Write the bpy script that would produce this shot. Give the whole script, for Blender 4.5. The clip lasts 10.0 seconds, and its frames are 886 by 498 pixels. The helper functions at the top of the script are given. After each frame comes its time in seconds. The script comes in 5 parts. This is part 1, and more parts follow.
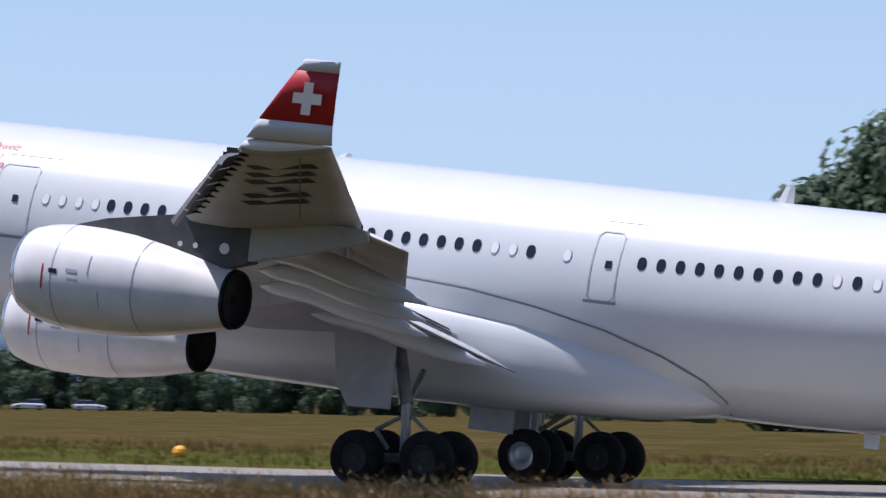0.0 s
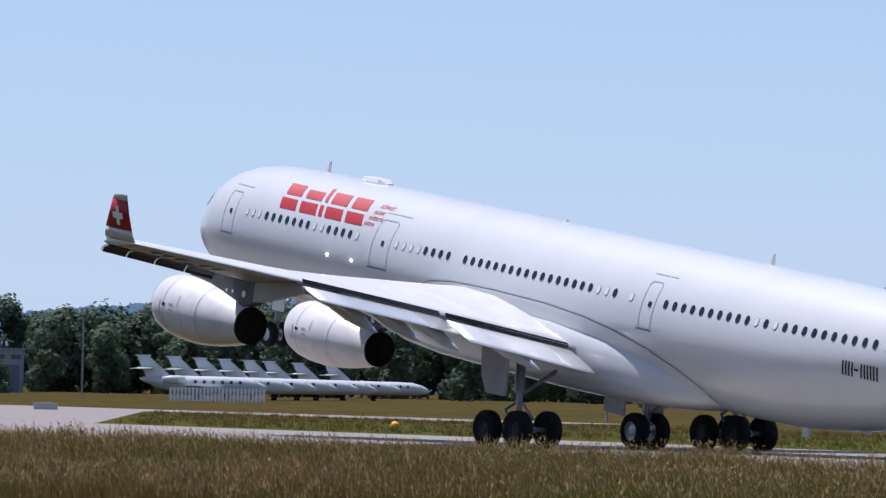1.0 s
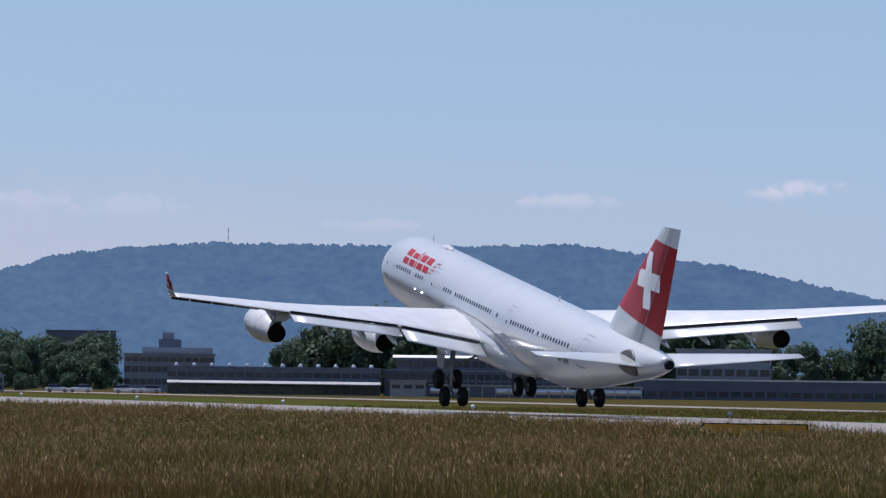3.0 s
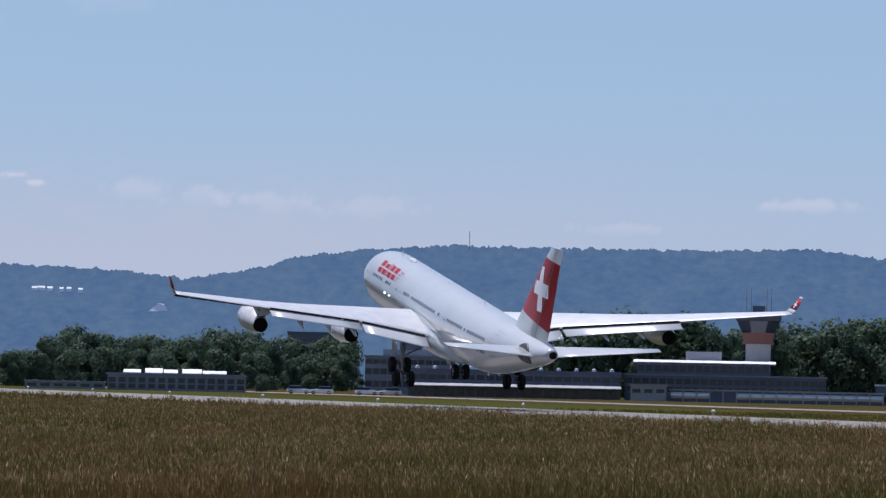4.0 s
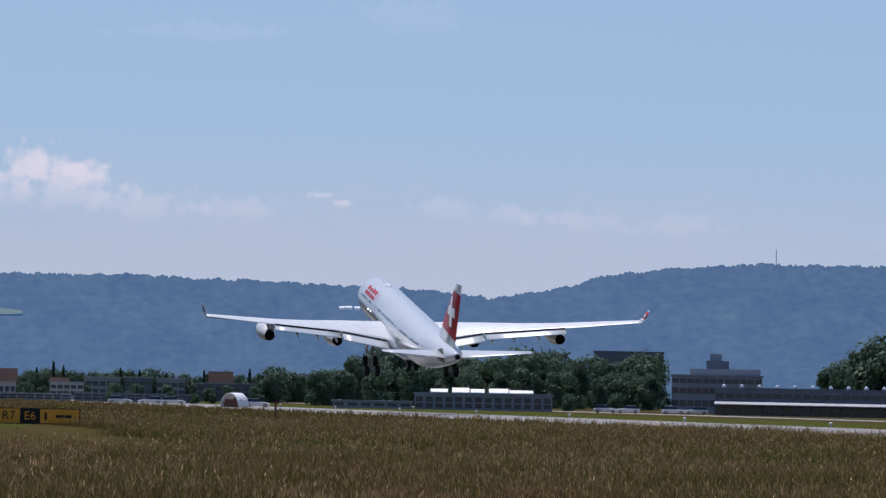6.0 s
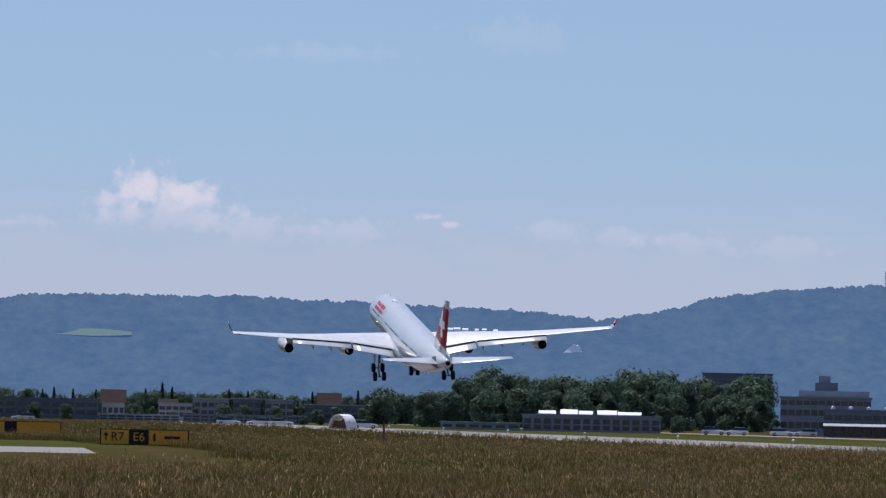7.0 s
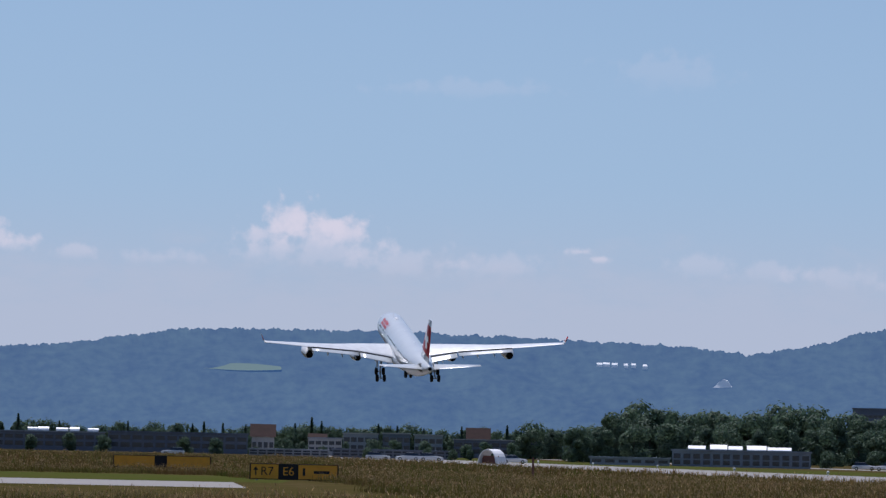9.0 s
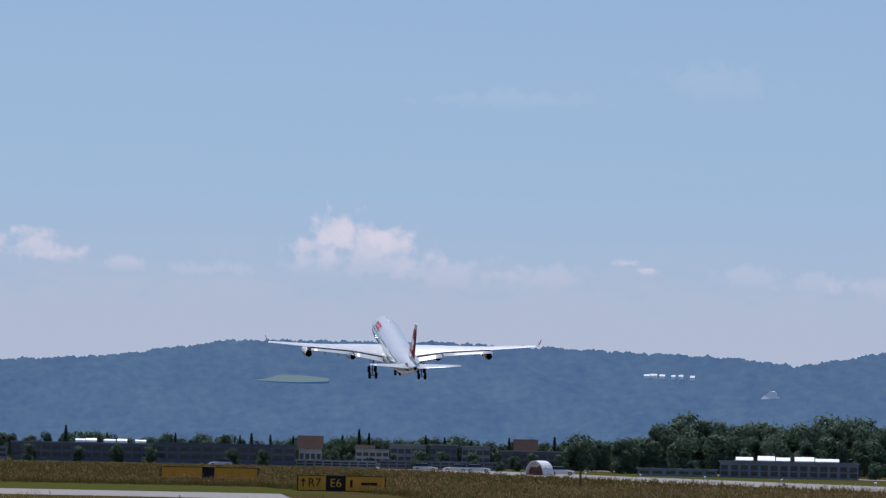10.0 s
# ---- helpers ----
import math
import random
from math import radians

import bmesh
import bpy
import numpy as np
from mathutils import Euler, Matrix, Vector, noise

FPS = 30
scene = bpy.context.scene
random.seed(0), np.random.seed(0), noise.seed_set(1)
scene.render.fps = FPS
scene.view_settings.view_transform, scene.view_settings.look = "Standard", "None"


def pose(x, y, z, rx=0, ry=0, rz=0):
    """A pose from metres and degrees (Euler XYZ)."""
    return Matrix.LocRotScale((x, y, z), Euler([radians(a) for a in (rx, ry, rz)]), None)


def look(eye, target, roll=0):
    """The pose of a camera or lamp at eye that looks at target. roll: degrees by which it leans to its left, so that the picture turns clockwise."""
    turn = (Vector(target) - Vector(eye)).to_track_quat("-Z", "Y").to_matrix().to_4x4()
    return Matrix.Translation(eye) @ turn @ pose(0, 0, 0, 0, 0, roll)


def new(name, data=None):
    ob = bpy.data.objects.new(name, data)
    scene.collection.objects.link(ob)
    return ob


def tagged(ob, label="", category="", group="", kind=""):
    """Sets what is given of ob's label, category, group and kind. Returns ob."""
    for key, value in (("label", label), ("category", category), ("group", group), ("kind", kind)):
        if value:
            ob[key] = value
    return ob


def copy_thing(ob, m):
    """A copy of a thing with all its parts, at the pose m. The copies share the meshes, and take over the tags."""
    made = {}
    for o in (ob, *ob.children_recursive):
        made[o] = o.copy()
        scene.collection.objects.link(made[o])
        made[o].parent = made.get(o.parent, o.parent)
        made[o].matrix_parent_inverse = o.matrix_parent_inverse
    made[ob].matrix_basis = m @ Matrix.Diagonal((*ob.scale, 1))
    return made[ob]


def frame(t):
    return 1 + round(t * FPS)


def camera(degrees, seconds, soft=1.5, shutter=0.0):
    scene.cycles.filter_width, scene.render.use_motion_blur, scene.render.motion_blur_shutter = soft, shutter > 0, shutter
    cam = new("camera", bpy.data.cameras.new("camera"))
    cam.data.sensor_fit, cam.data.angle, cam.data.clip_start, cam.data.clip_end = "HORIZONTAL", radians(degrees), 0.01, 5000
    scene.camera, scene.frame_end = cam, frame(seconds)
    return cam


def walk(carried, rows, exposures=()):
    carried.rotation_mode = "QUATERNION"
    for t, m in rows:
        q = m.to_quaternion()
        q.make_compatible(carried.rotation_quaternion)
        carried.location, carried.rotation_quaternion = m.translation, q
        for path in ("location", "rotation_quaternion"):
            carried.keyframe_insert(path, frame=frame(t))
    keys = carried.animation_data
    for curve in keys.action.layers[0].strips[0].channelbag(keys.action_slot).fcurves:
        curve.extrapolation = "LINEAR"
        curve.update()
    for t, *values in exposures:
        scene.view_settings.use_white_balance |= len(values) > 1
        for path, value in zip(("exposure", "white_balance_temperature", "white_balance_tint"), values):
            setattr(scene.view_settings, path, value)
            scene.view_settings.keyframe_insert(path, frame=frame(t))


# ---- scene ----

# ================= camera: stands still beside the runway and turns =================
EYE = (0.0, 0.0, 2.18)
TURNS = (  # seconds, heading from +X towards +Y, elevation, lean
    (0, 26.587, 2.017, 1.128),
    (0.5, 44.990, 1.924, 1.490),
    (1, 54.415, 1.856, 1.251),
    (1.5, 60.118, 1.790, 1.220),
    (2, 65.110, 1.785, 1.319),
    (2.5, 69.080, 1.790, 0.872),
    (4, 75.033, 1.791, 1.194),
    (4.5, 76.177, 1.822, 1.250),
    (5, 77.264, 1.838, 1.182),
    (5.5, 78.234, 1.873, 1.122),
    (7, 80.517, 2.222, 1.170),
    (7.5, 81.151, 2.352, 1.187),
    (8, 81.697, 2.469, 1.222),
    (8.5, 82.090, 2.561, 1.233),
    (9, 82.500, 2.642, 1.255),
    (9.5, 82.837, 2.716, 1.184),
    (10, 83.127, 2.780, 1.232),
)


def aim(az, el):
    a, e = radians(az), radians(el)
    return Vector((math.cos(e) * math.cos(a), math.cos(e) * math.sin(a), math.sin(e)))


cam = camera(11.666, 10.0, 1.35, 0.04)
walk(cam, [(t, look(EYE, Vector(EYE) + aim(az, el), ro)) for t, az, el, ro in TURNS],
     [(0, 0.42, 6150, 20), (1.0, 0.36, 6150, 20), (2.5, 0.04, 6000, 18), (4.5, -0.04, 5950, 18), (7.5, -0.07, 5920, 17), (10.0, -0.12, 5900, 17)])

FLIGHT = (  # seconds, x, y, z of the point under the main gear; pitch, bank, yaw
    (0, 104.44, 50.63, 0.50, 5.70, -0.10, 0.30),
    (0.5, 104.53, 92.20, 0.50, 6.91, 0.12, -0.03),
    (1, 104.73, 133.74, 0.49, 8.26, 0.15, -0.06),
    (1.5, 105.03, 175.35, 0.51, 9.24, 0.06, -0.13),
    (2, 105.60, 217.43, 0.91, 9.73, -0.12, -0.11),
    (2.5, 105.69, 261.13, 1.39, 9.76, -0.34, -0.16),
    (4, 105.98, 390.47, 3.19, 10.00, 0.41, 0.26),
    (4.5, 105.78, 435.51, 3.82, 10.15, 0.83, 0.24),
    (5, 105.80, 478.30, 4.30, 10.66, 0.69, 0.36),
    (5.5, 105.78, 523.63, 5.07, 10.87, 0.30, 0.48),
    (7, 105.74, 658.51, 9.04, 11.17, -2.15, 0.81),
    (7.5, 105.66, 702.47, 10.63, 11.29, -2.43, 1.04),
    (8, 105.13, 748.32, 12.50, 11.43, -1.90, 1.07),
    (8.5, 104.80, 793.28, 14.43, 11.61, -1.35, 1.08),
    (9, 104.16, 840.18, 16.45, 11.80, -1.09, 0.99),
    (9.5, 103.82, 886.92, 18.56, 12.03, -0.74, 0.92),
    (10, 103.32, 935.68, 20.74, 12.34, -0.49, 0.86),
)

# ================= world and sun =================
SUN_TO = Vector((-0.12, 0.355, 0.925)).normalized()
SKY_LOW, HAZE_LOW, CLOUD_TONE, BANK_TONE = (4.25, 6.15, 8.3), (5.6, 6.4, 7.4), (9.0, 8.5, 8.9), (6.4, 6.75, 7.5)
world = bpy.data.worlds.new("world")
scene.world = world
world.use_nodes = True
wn, wl = world.node_tree.nodes, world.node_tree.links
sky = wn.new("ShaderNodeTexSky")
sky.sky_type, sky.sun_disc = "NISHITA", False
sky.sun_elevation = math.asin(SUN_TO.z)
sky.sun_rotation = math.atan2(SUN_TO.x, SUN_TO.y)
sky.altitude, sky.air_density, sky.dust_density, sky.ozone_density = 400, 1.0, 0.3, 3.0
wn["Background"].inputs["Strength"].default_value = 0.082


def wnode(op, *ins):
    q = wn.new("ShaderNodeMath")
    q.operation = op
    for k, v in enumerate(ins):
        if isinstance(v, (int, float)):
            q.inputs[k].default_value = v
        else:
            wl.new(v, q.inputs[k])
    return q.outputs[0]


def wdot(vec):
    q = wn.new("ShaderNodeVectorMath")
    q.operation = "DOT_PRODUCT"
    wl.new(wco.outputs["Generated"], q.inputs[0])
    q.inputs[1].default_value = vec
    return q.outputs["Value"]


def wmap(v, a, b, c, d):
    q = wn.new("ShaderNodeMapRange")
    q.interpolation_type = "SMOOTHSTEP"
    wl.new(v, q.inputs["Value"])
    for k, val in zip(("From Min", "From Max", "To Min", "To Max"), (a, b, c, d)):
        q.inputs[k].default_value = val
    return q.outputs[0]


def wmix(fac, a, colour):
    q = wn.new("ShaderNodeMixRGB")
    wl.new(fac, q.inputs[0])
    wl.new(a, q.inputs[1])
    q.inputs[2].default_value = (*colour, 1)
    return q.outputs[0]


wco = wn.new("ShaderNodeTexCoord")
height = wdot((0, 0, 1))
fleece = wn.new("ShaderNodeTexNoise")
fleece.inputs["Scale"].default_value, fleece.inputs["Detail"].default_value, fleece.inputs["Roughness"].default_value = 75, 7, 0.62
stretch = wn.new("ShaderNodeMapping")
stretch.inputs["Scale"].default_value = (1, 1, 2.2)
wl.new(wco.outputs["Generated"], stretch.inputs["Vector"])
wl.new(stretch.outputs[0], fleece.inputs["Vector"])
# pale haze low over the land, then fair-weather clouds at their headings
tone = wmix(wnode("MULTIPLY", wmap(height, 0.02, 0.22, 0.72, 0.0), wmap(wdot(aim(70, 0)), -0.3, 0.6, 0.2, 1.0)), sky.outputs[0], SKY_LOW)
tone = wmix(wnode("MULTIPLY", wmap(height, 0.024, 0.066, 0.85, 0.0), wmap(wdot(aim(86, 0)), 0.90, 0.985, 0.25, 1.0)), tone, HAZE_LOW)
bank = wnode("ADD", height, wnode("MULTIPLY", wnode("SUBTRACT", fleece.outputs["Fac"], 0.5), 0.035))
tone = wmix(wnode("MULTIPLY", wmap(bank, 0.030, 0.050, 0.45, 0.0), wmap(wdot(aim(84, 0)), 0.975, 0.995, 0.0, 1.0)), tone, BANK_TONE)
wisp = wn.new("ShaderNodeTexNoise")
wisp.inputs["Scale"].default_value, wisp.inputs["Detail"].default_value, wisp.inputs["Roughness"].default_value = 240, 5, 0.5
wl.new(wco.outputs["Generated"], wisp.inputs["Vector"])
curl = wnode("ADD", wnode("MULTIPLY", wnode("SUBTRACT", fleece.outputs["Fac"], 0.5), 0.7), wnode("MULTIPLY", wnode("SUBTRACT", wisp.outputs["Fac"], 0.5), 2.6))
PUFFS = (  # heading, elevation, half width, half height, density
    (84.52, 2.94, 0.40, 0.33, 0.8), (84.12, 2.86, 0.48, 0.28, 0.75), (83.80, 2.84, 0.34, 0.26, 0.75), (84.85, 2.76, 0.45, 0.22, 0.6), (84.2, 2.6, 1.1, 0.32, 0.4),
    (88.45, 2.72, 0.42, 0.22, 0.7), (88.05, 2.60, 0.35, 0.16, 0.6), (89.2, 2.65, 0.6, 0.24, 0.6), (87.3, 2.5, 0.45, 0.12, 0.35),
    (80.68, 2.64, 0.22, 0.08, 0.65), (80.42, 2.54, 0.22, 0.07, 0.6), (79.08, 2.48, 0.5, 0.2, 0.24), (78.2, 2.42, 0.5, 0.18, 0.22), (77.2, 2.36, 0.8, 0.18, 0.24), (76.0, 2.3, 0.8, 0.18, 0.2), (81.8, 2.42, 0.7, 0.2, 0.25), (83.0, 2.45, 0.8, 0.25, 0.3),
    (67.12, 2.64, 0.5, 0.16, 0.55), (67.5, 2.56, 0.4, 0.10, 0.4), (70.2, 2.44, 0.8, 0.12, 0.35), (72.6, 2.1, 0.9, 0.12, 0.2),
    (86.2, 2.45, 0.8, 0.12, 0.25), (79.6, 5.0, 0.9, 0.3, 0.12), (82.3, 4.75, 1.4, 0.16, 0.12))
for az, el, w, h, soft in PUFFS:
    c = aim(az, el)
    r = Vector((math.sin(radians(az)), -math.cos(radians(az)), 0))
    u = wnode("DIVIDE", wdot(r), math.sin(radians(w)))
    v = wnode("DIVIDE", wnode("SUBTRACT", height, c.z), math.sin(radians(h)))
    front = wmap(wdot(c), 0.5, 0.9, 0.0, 1.0)
    d = wnode("SQRT", wnode("ADD", wnode("MULTIPLY", u, u), wnode("MULTIPLY", v, v)))
    body = wnode("ADD", wnode("SUBTRACT", 1.0, d), curl)
    tone = wmix(wnode("MULTIPLY", wnode("MULTIPLY", wmap(body, -0.1, 0.75, 0.0, soft), front), wmap(v, -1.2, 0.3, 0.1, 1.0)), tone, CLOUD_TONE)
wl.new(tone, wn["Background"].inputs["Color"])
sun = new("sun", bpy.data.lights.new("sun", "SUN"))
sun.data.energy, sun.data.angle, sun.data.color = 4.9, radians(0.5), (1.0, 0.96, 0.9)
sun.matrix_world = look(SUN_TO * 300, (0, 0, 0))


# ================= materials =================
def material(name, colour, rough=0.5, metal=0.0, second=None, scale=1.0, bump=0.0, detail=4.0, coat=0.0, glow=0.0, third=None):
    """Two tones mixed by noise at two scales, fine relief."""
    m = bpy.data.materials.new(name)
    m.use_nodes = True
    n, l = m.node_tree.nodes, m.node_tree.links
    b = n["Principled BSDF"]
    b.inputs["Roughness"].default_value, b.inputs["Metallic"].default_value = rough, metal
    b.inputs["Base Color"].default_value = (*colour, 1)
    b.inputs["Coat Weight"].default_value = coat
    if glow:
        b.inputs["Emission Color"].default_value = (*colour, 1)
        b.inputs["Emission Strength"].default_value = glow
    if second or bump:
        co = n.new("ShaderNodeTexCoord")
        big = n.new("ShaderNodeTexNoise")
        big.inputs["Scale"].default_value, big.inputs["Detail"].default_value = scale, detail
        l.new(co.outputs["Object"], big.inputs["Vector"])
        if second:
            r = n.new("ShaderNodeValToRGB")
            r.color_ramp.elements[0].color, r.color_ramp.elements[1].color = (*colour, 1), (*second, 1)
            r.color_ramp.elements[0].position, r.color_ramp.elements[1].position = 0.35, 0.65
            l.new(big.outputs["Fac"], r.inputs["Fac"])
            out = r.outputs["Color"]
            if third:
                fine = n.new("ShaderNodeTexNoise")
                fine.inputs["Scale"].default_value, fine.inputs["Detail"].default_value = scale * 9, 3
                l.new(co.outputs["Object"], fine.inputs["Vector"])
                cut = n.new("ShaderNodeValToRGB")
                cut.color_ramp.elements[0].position, cut.color_ramp.elements[1].position = 0.52, 0.62
                l.new(fine.outputs["Fac"], cut.inputs["Fac"])
                mix = n.new("ShaderNodeMixRGB")
                mix.inputs[2].default_value = (*third, 1)
                l.new(cut.outputs["Color"], mix.inputs[0])
                l.new(out, mix.inputs[1])
                out = mix.outputs[0]
            l.new(out, b.inputs["Base Color"])
        if bump:
            bp = n.new("ShaderNodeBump")
            bp.inputs["Strength"].default_value, bp.inputs["Distance"].default_value = bump, 0.05
            l.new(big.outputs["Fac"], bp.inputs["Height"])
            l.new(bp.outputs["Normal"], b.inputs["Normal"])
    return m


def leafy(name, dark, light, scale=0.5, through_light=0.25, sheen=0.08):
    m = material(name, dark, 0.7, second=light, scale=scale)
    n, l = m.node_tree.nodes, m.node_tree.links
    b = n["Principled BSDF"]
    geo = n.new("ShaderNodeNewGeometry")
    hsv = n.new("ShaderNodeHueSaturation")
    mr = n.new("ShaderNodeMapRange")
    mr.inputs["To Min"].default_value, mr.inputs["To Max"].default_value = 0.65, 1.4
    l.new(geo.outputs["Random Per Island"], mr.inputs["Value"])
    l.new(mr.outputs[0], hsv.inputs["Value"])
    l.new(b.inputs["Base Color"].links[0].from_socket, hsv.inputs["Color"])
    l.new(hsv.outputs[0], b.inputs["Base Color"])
    b.inputs["Specular IOR Level"].default_value = sheen
    tr = n.new("ShaderNodeBsdfTranslucent")
    l.new(hsv.outputs[0], tr.inputs["Color"])
    mx = n.new("ShaderNodeMixShader")
    mx.inputs[0].default_value = through_light
    l.new(b.outputs[0], mx.inputs[1])
    l.new(tr.outputs[0], mx.inputs[2])
    l.new(mx.outputs[0], n["Material Output"].inputs["Surface"])
    return m


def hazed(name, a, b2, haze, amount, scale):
    """Distant land: its own colour mixed with a blue glow that stands in for air haze. Mottled over heading and
    elevation.
    """
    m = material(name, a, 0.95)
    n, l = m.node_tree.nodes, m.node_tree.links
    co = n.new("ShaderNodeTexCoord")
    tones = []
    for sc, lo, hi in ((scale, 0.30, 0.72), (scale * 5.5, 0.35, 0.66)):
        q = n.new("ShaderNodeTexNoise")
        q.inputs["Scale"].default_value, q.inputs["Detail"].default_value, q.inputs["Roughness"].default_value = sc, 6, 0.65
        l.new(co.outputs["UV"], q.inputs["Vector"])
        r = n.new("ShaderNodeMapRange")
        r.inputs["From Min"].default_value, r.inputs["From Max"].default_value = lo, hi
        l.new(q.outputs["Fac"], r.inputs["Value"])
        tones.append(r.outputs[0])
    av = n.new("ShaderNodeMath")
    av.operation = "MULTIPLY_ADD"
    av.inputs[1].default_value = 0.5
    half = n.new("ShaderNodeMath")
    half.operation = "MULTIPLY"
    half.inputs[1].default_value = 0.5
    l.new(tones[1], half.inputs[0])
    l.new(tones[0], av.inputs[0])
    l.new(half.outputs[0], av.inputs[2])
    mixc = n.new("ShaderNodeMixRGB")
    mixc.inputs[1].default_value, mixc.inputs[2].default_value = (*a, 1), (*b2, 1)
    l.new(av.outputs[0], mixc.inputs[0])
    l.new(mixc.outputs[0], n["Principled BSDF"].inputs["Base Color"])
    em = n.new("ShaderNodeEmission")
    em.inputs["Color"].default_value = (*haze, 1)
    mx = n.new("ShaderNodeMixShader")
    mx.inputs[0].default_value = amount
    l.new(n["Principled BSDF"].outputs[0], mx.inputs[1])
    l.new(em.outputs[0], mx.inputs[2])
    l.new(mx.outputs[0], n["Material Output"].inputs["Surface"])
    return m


WHITE = material("white_paint", (0.54, 0.57, 0.585), 0.25, second=(0.51, 0.54, 0.56), scale=0.35, coat=0.25)
NACELLE = material("nacelle_paint", (0.68, 0.68, 0.68), 0.34, second=(0.58, 0.58, 0.585), scale=1.2, coat=0.3)
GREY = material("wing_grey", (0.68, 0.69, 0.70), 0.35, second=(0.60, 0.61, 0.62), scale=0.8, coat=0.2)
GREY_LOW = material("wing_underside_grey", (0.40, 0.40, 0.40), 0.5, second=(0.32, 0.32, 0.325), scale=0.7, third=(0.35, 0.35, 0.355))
DARKGREY = material("pylon_grey", (0.045, 0.045, 0.048), 0.55, second=(0.065, 0.065, 0.065), scale=2)
SEAM = material("seam_grey", (0.16, 0.17, 0.2), 0.6)
OUTLINE = material("outline_grey", (0.30, 0.33, 0.40), 0.5)
WINDOW = material("cabin_window", (0.015, 0.018, 0.03), 0.12)
BLIND = material("closed_blind", (0.62, 0.64, 0.67), 0.4)
RED = material("red_paint", (0.40, 0.008, 0.018), 0.5, second=(0.35, 0.008, 0.016), scale=0.6)
CROSS = material("cross_white", (0.82, 0.82, 0.82), 0.3)
# black of the markings, also painted where flap and slat gaps are shaded
INK = material("black_marking_and_gap_shade", (0.02, 0.02, 0.025), 0.5)
RUBBER = material("tyre_rubber", (0.012, 0.012, 0.013), 0.85, second=(0.02, 0.02, 0.02), scale=3)
RIM = material("rim_metal", (0.45, 0.46, 0.48), 0.35, 0.6)
STEEL = material("gear_steel", (0.30, 0.31, 0.33), 0.35, 0.5, second=(0.2, 0.21, 0.22), scale=3)
DUCT_BLACK = material("nozzle_black", (0.010, 0.010, 0.011), 0.7)
BARE = material("bare_metal", (0.62, 0.62, 0.63), 0.25, 0.9, second=(0.5, 0.5, 0.52), scale=2)
for q in (RUBBER, DUCT_BLACK, INK):
    q.node_tree.nodes["Principled BSDF"].inputs["Specular IOR Level"].default_value = 0.12
# darker than the wing grey: shade under the airframe is painted in
DOOR_SHADE_GREY = material("gear_door_shaded_grey", (0.36, 0.37, 0.39), 0.5, second=(0.3, 0.31, 0.33), scale=1.5)
LAMP = material("landing_lamp", (1.0, 0.93, 0.8), 0.3, glow=30.0)


# ================= mesh helpers =================
def part(name, bm, mat, parent=None, label=""):
    me = bpy.data.meshes.new(name)
    bm.to_mesh(me)
    bm.free()
    return solid(name, me, mat, parent, label)


def solid(name, me, mat, parent=None, label=""):
    for q in (mat if isinstance(mat, (list, tuple)) else [mat]):
        me.materials.append(q)
    ob = new(name, me)
    ob.parent = parent
    if label:
        tagged(ob, label)
    return ob


def smooth(ob):
    ob.data.polygons.foreach_set("use_smooth", [True] * len(ob.data.polygons))
    return ob


def loft(rings, closed=True, cap=True):
    """Skin rings of equal length."""
    bm = bmesh.new()
    vs = [[bm.verts.new(p) for p in r] for r in rings]
    k = len(rings[0])
    for a, b in zip(vs, vs[1:]):
        for i in range(k if closed else k - 1):
            j = (i + 1) % k
            bm.faces.new((a[i], a[j], b[j], b[i]))
    if cap:
        bm.faces.new(vs[0])
        bm.faces.new(vs[-1])
    bmesh.ops.recalc_face_normals(bm, faces=bm.faces)
    return bm


def box(bm, x0, y0, z0, x1, y1, z1):
    v = [bm.verts.new((x, y, z)) for z in (z0, z1) for x, y in ((x0, y0), (x1, y0), (x1, y1), (x0, y1))]
    for f in ((3, 2, 1, 0), (4, 5, 6, 7), (0, 1, 5, 4), (1, 2, 6, 5), (2, 3, 7, 6), (3, 0, 4, 7)):
        bm.faces.new([v[i] for i in f])
    return v


def boxes(*bs):
    bm = bmesh.new()
    for b in bs:
        box(bm, *b)
    return bm


def tube(bm, p, q, r, r2=None, k=12):
    p, q = Vector(p), Vector(q)
    rot = (q - p).to_track_quat("Z", "Y").to_matrix()
    a, b = [], []
    for i in range(k):
        d = rot @ Vector((math.cos(2 * math.pi * i / k), math.sin(2 * math.pi * i / k), 0))
        a.append(bm.verts.new(p + d * r))
        b.append(bm.verts.new(q + d * (r if r2 is None else r2)))
    for i in range(k):
        bm.faces.new((a[i], a[(i + 1) % k], b[(i + 1) % k], b[i]))
    bm.faces.new(a[::-1])
    bm.faces.new(b)
    return bm


def curve_at(table, a):
    for p, q in zip(table, table[1:]):
        if a <= q[0]:
            f = max(0.0, (a - p[0]) / (q[0] - p[0]))
            return [u + (v - u) * f for u, v in zip(p[1:], q[1:])]
    return list(table[-1][1:])


# ================= the airliner =================
# a: metres behind the nose, left: towards its left wing, z: up from the point under the main gear
def P(a, left, z):
    return Vector((-left, 32.0 - a, z))


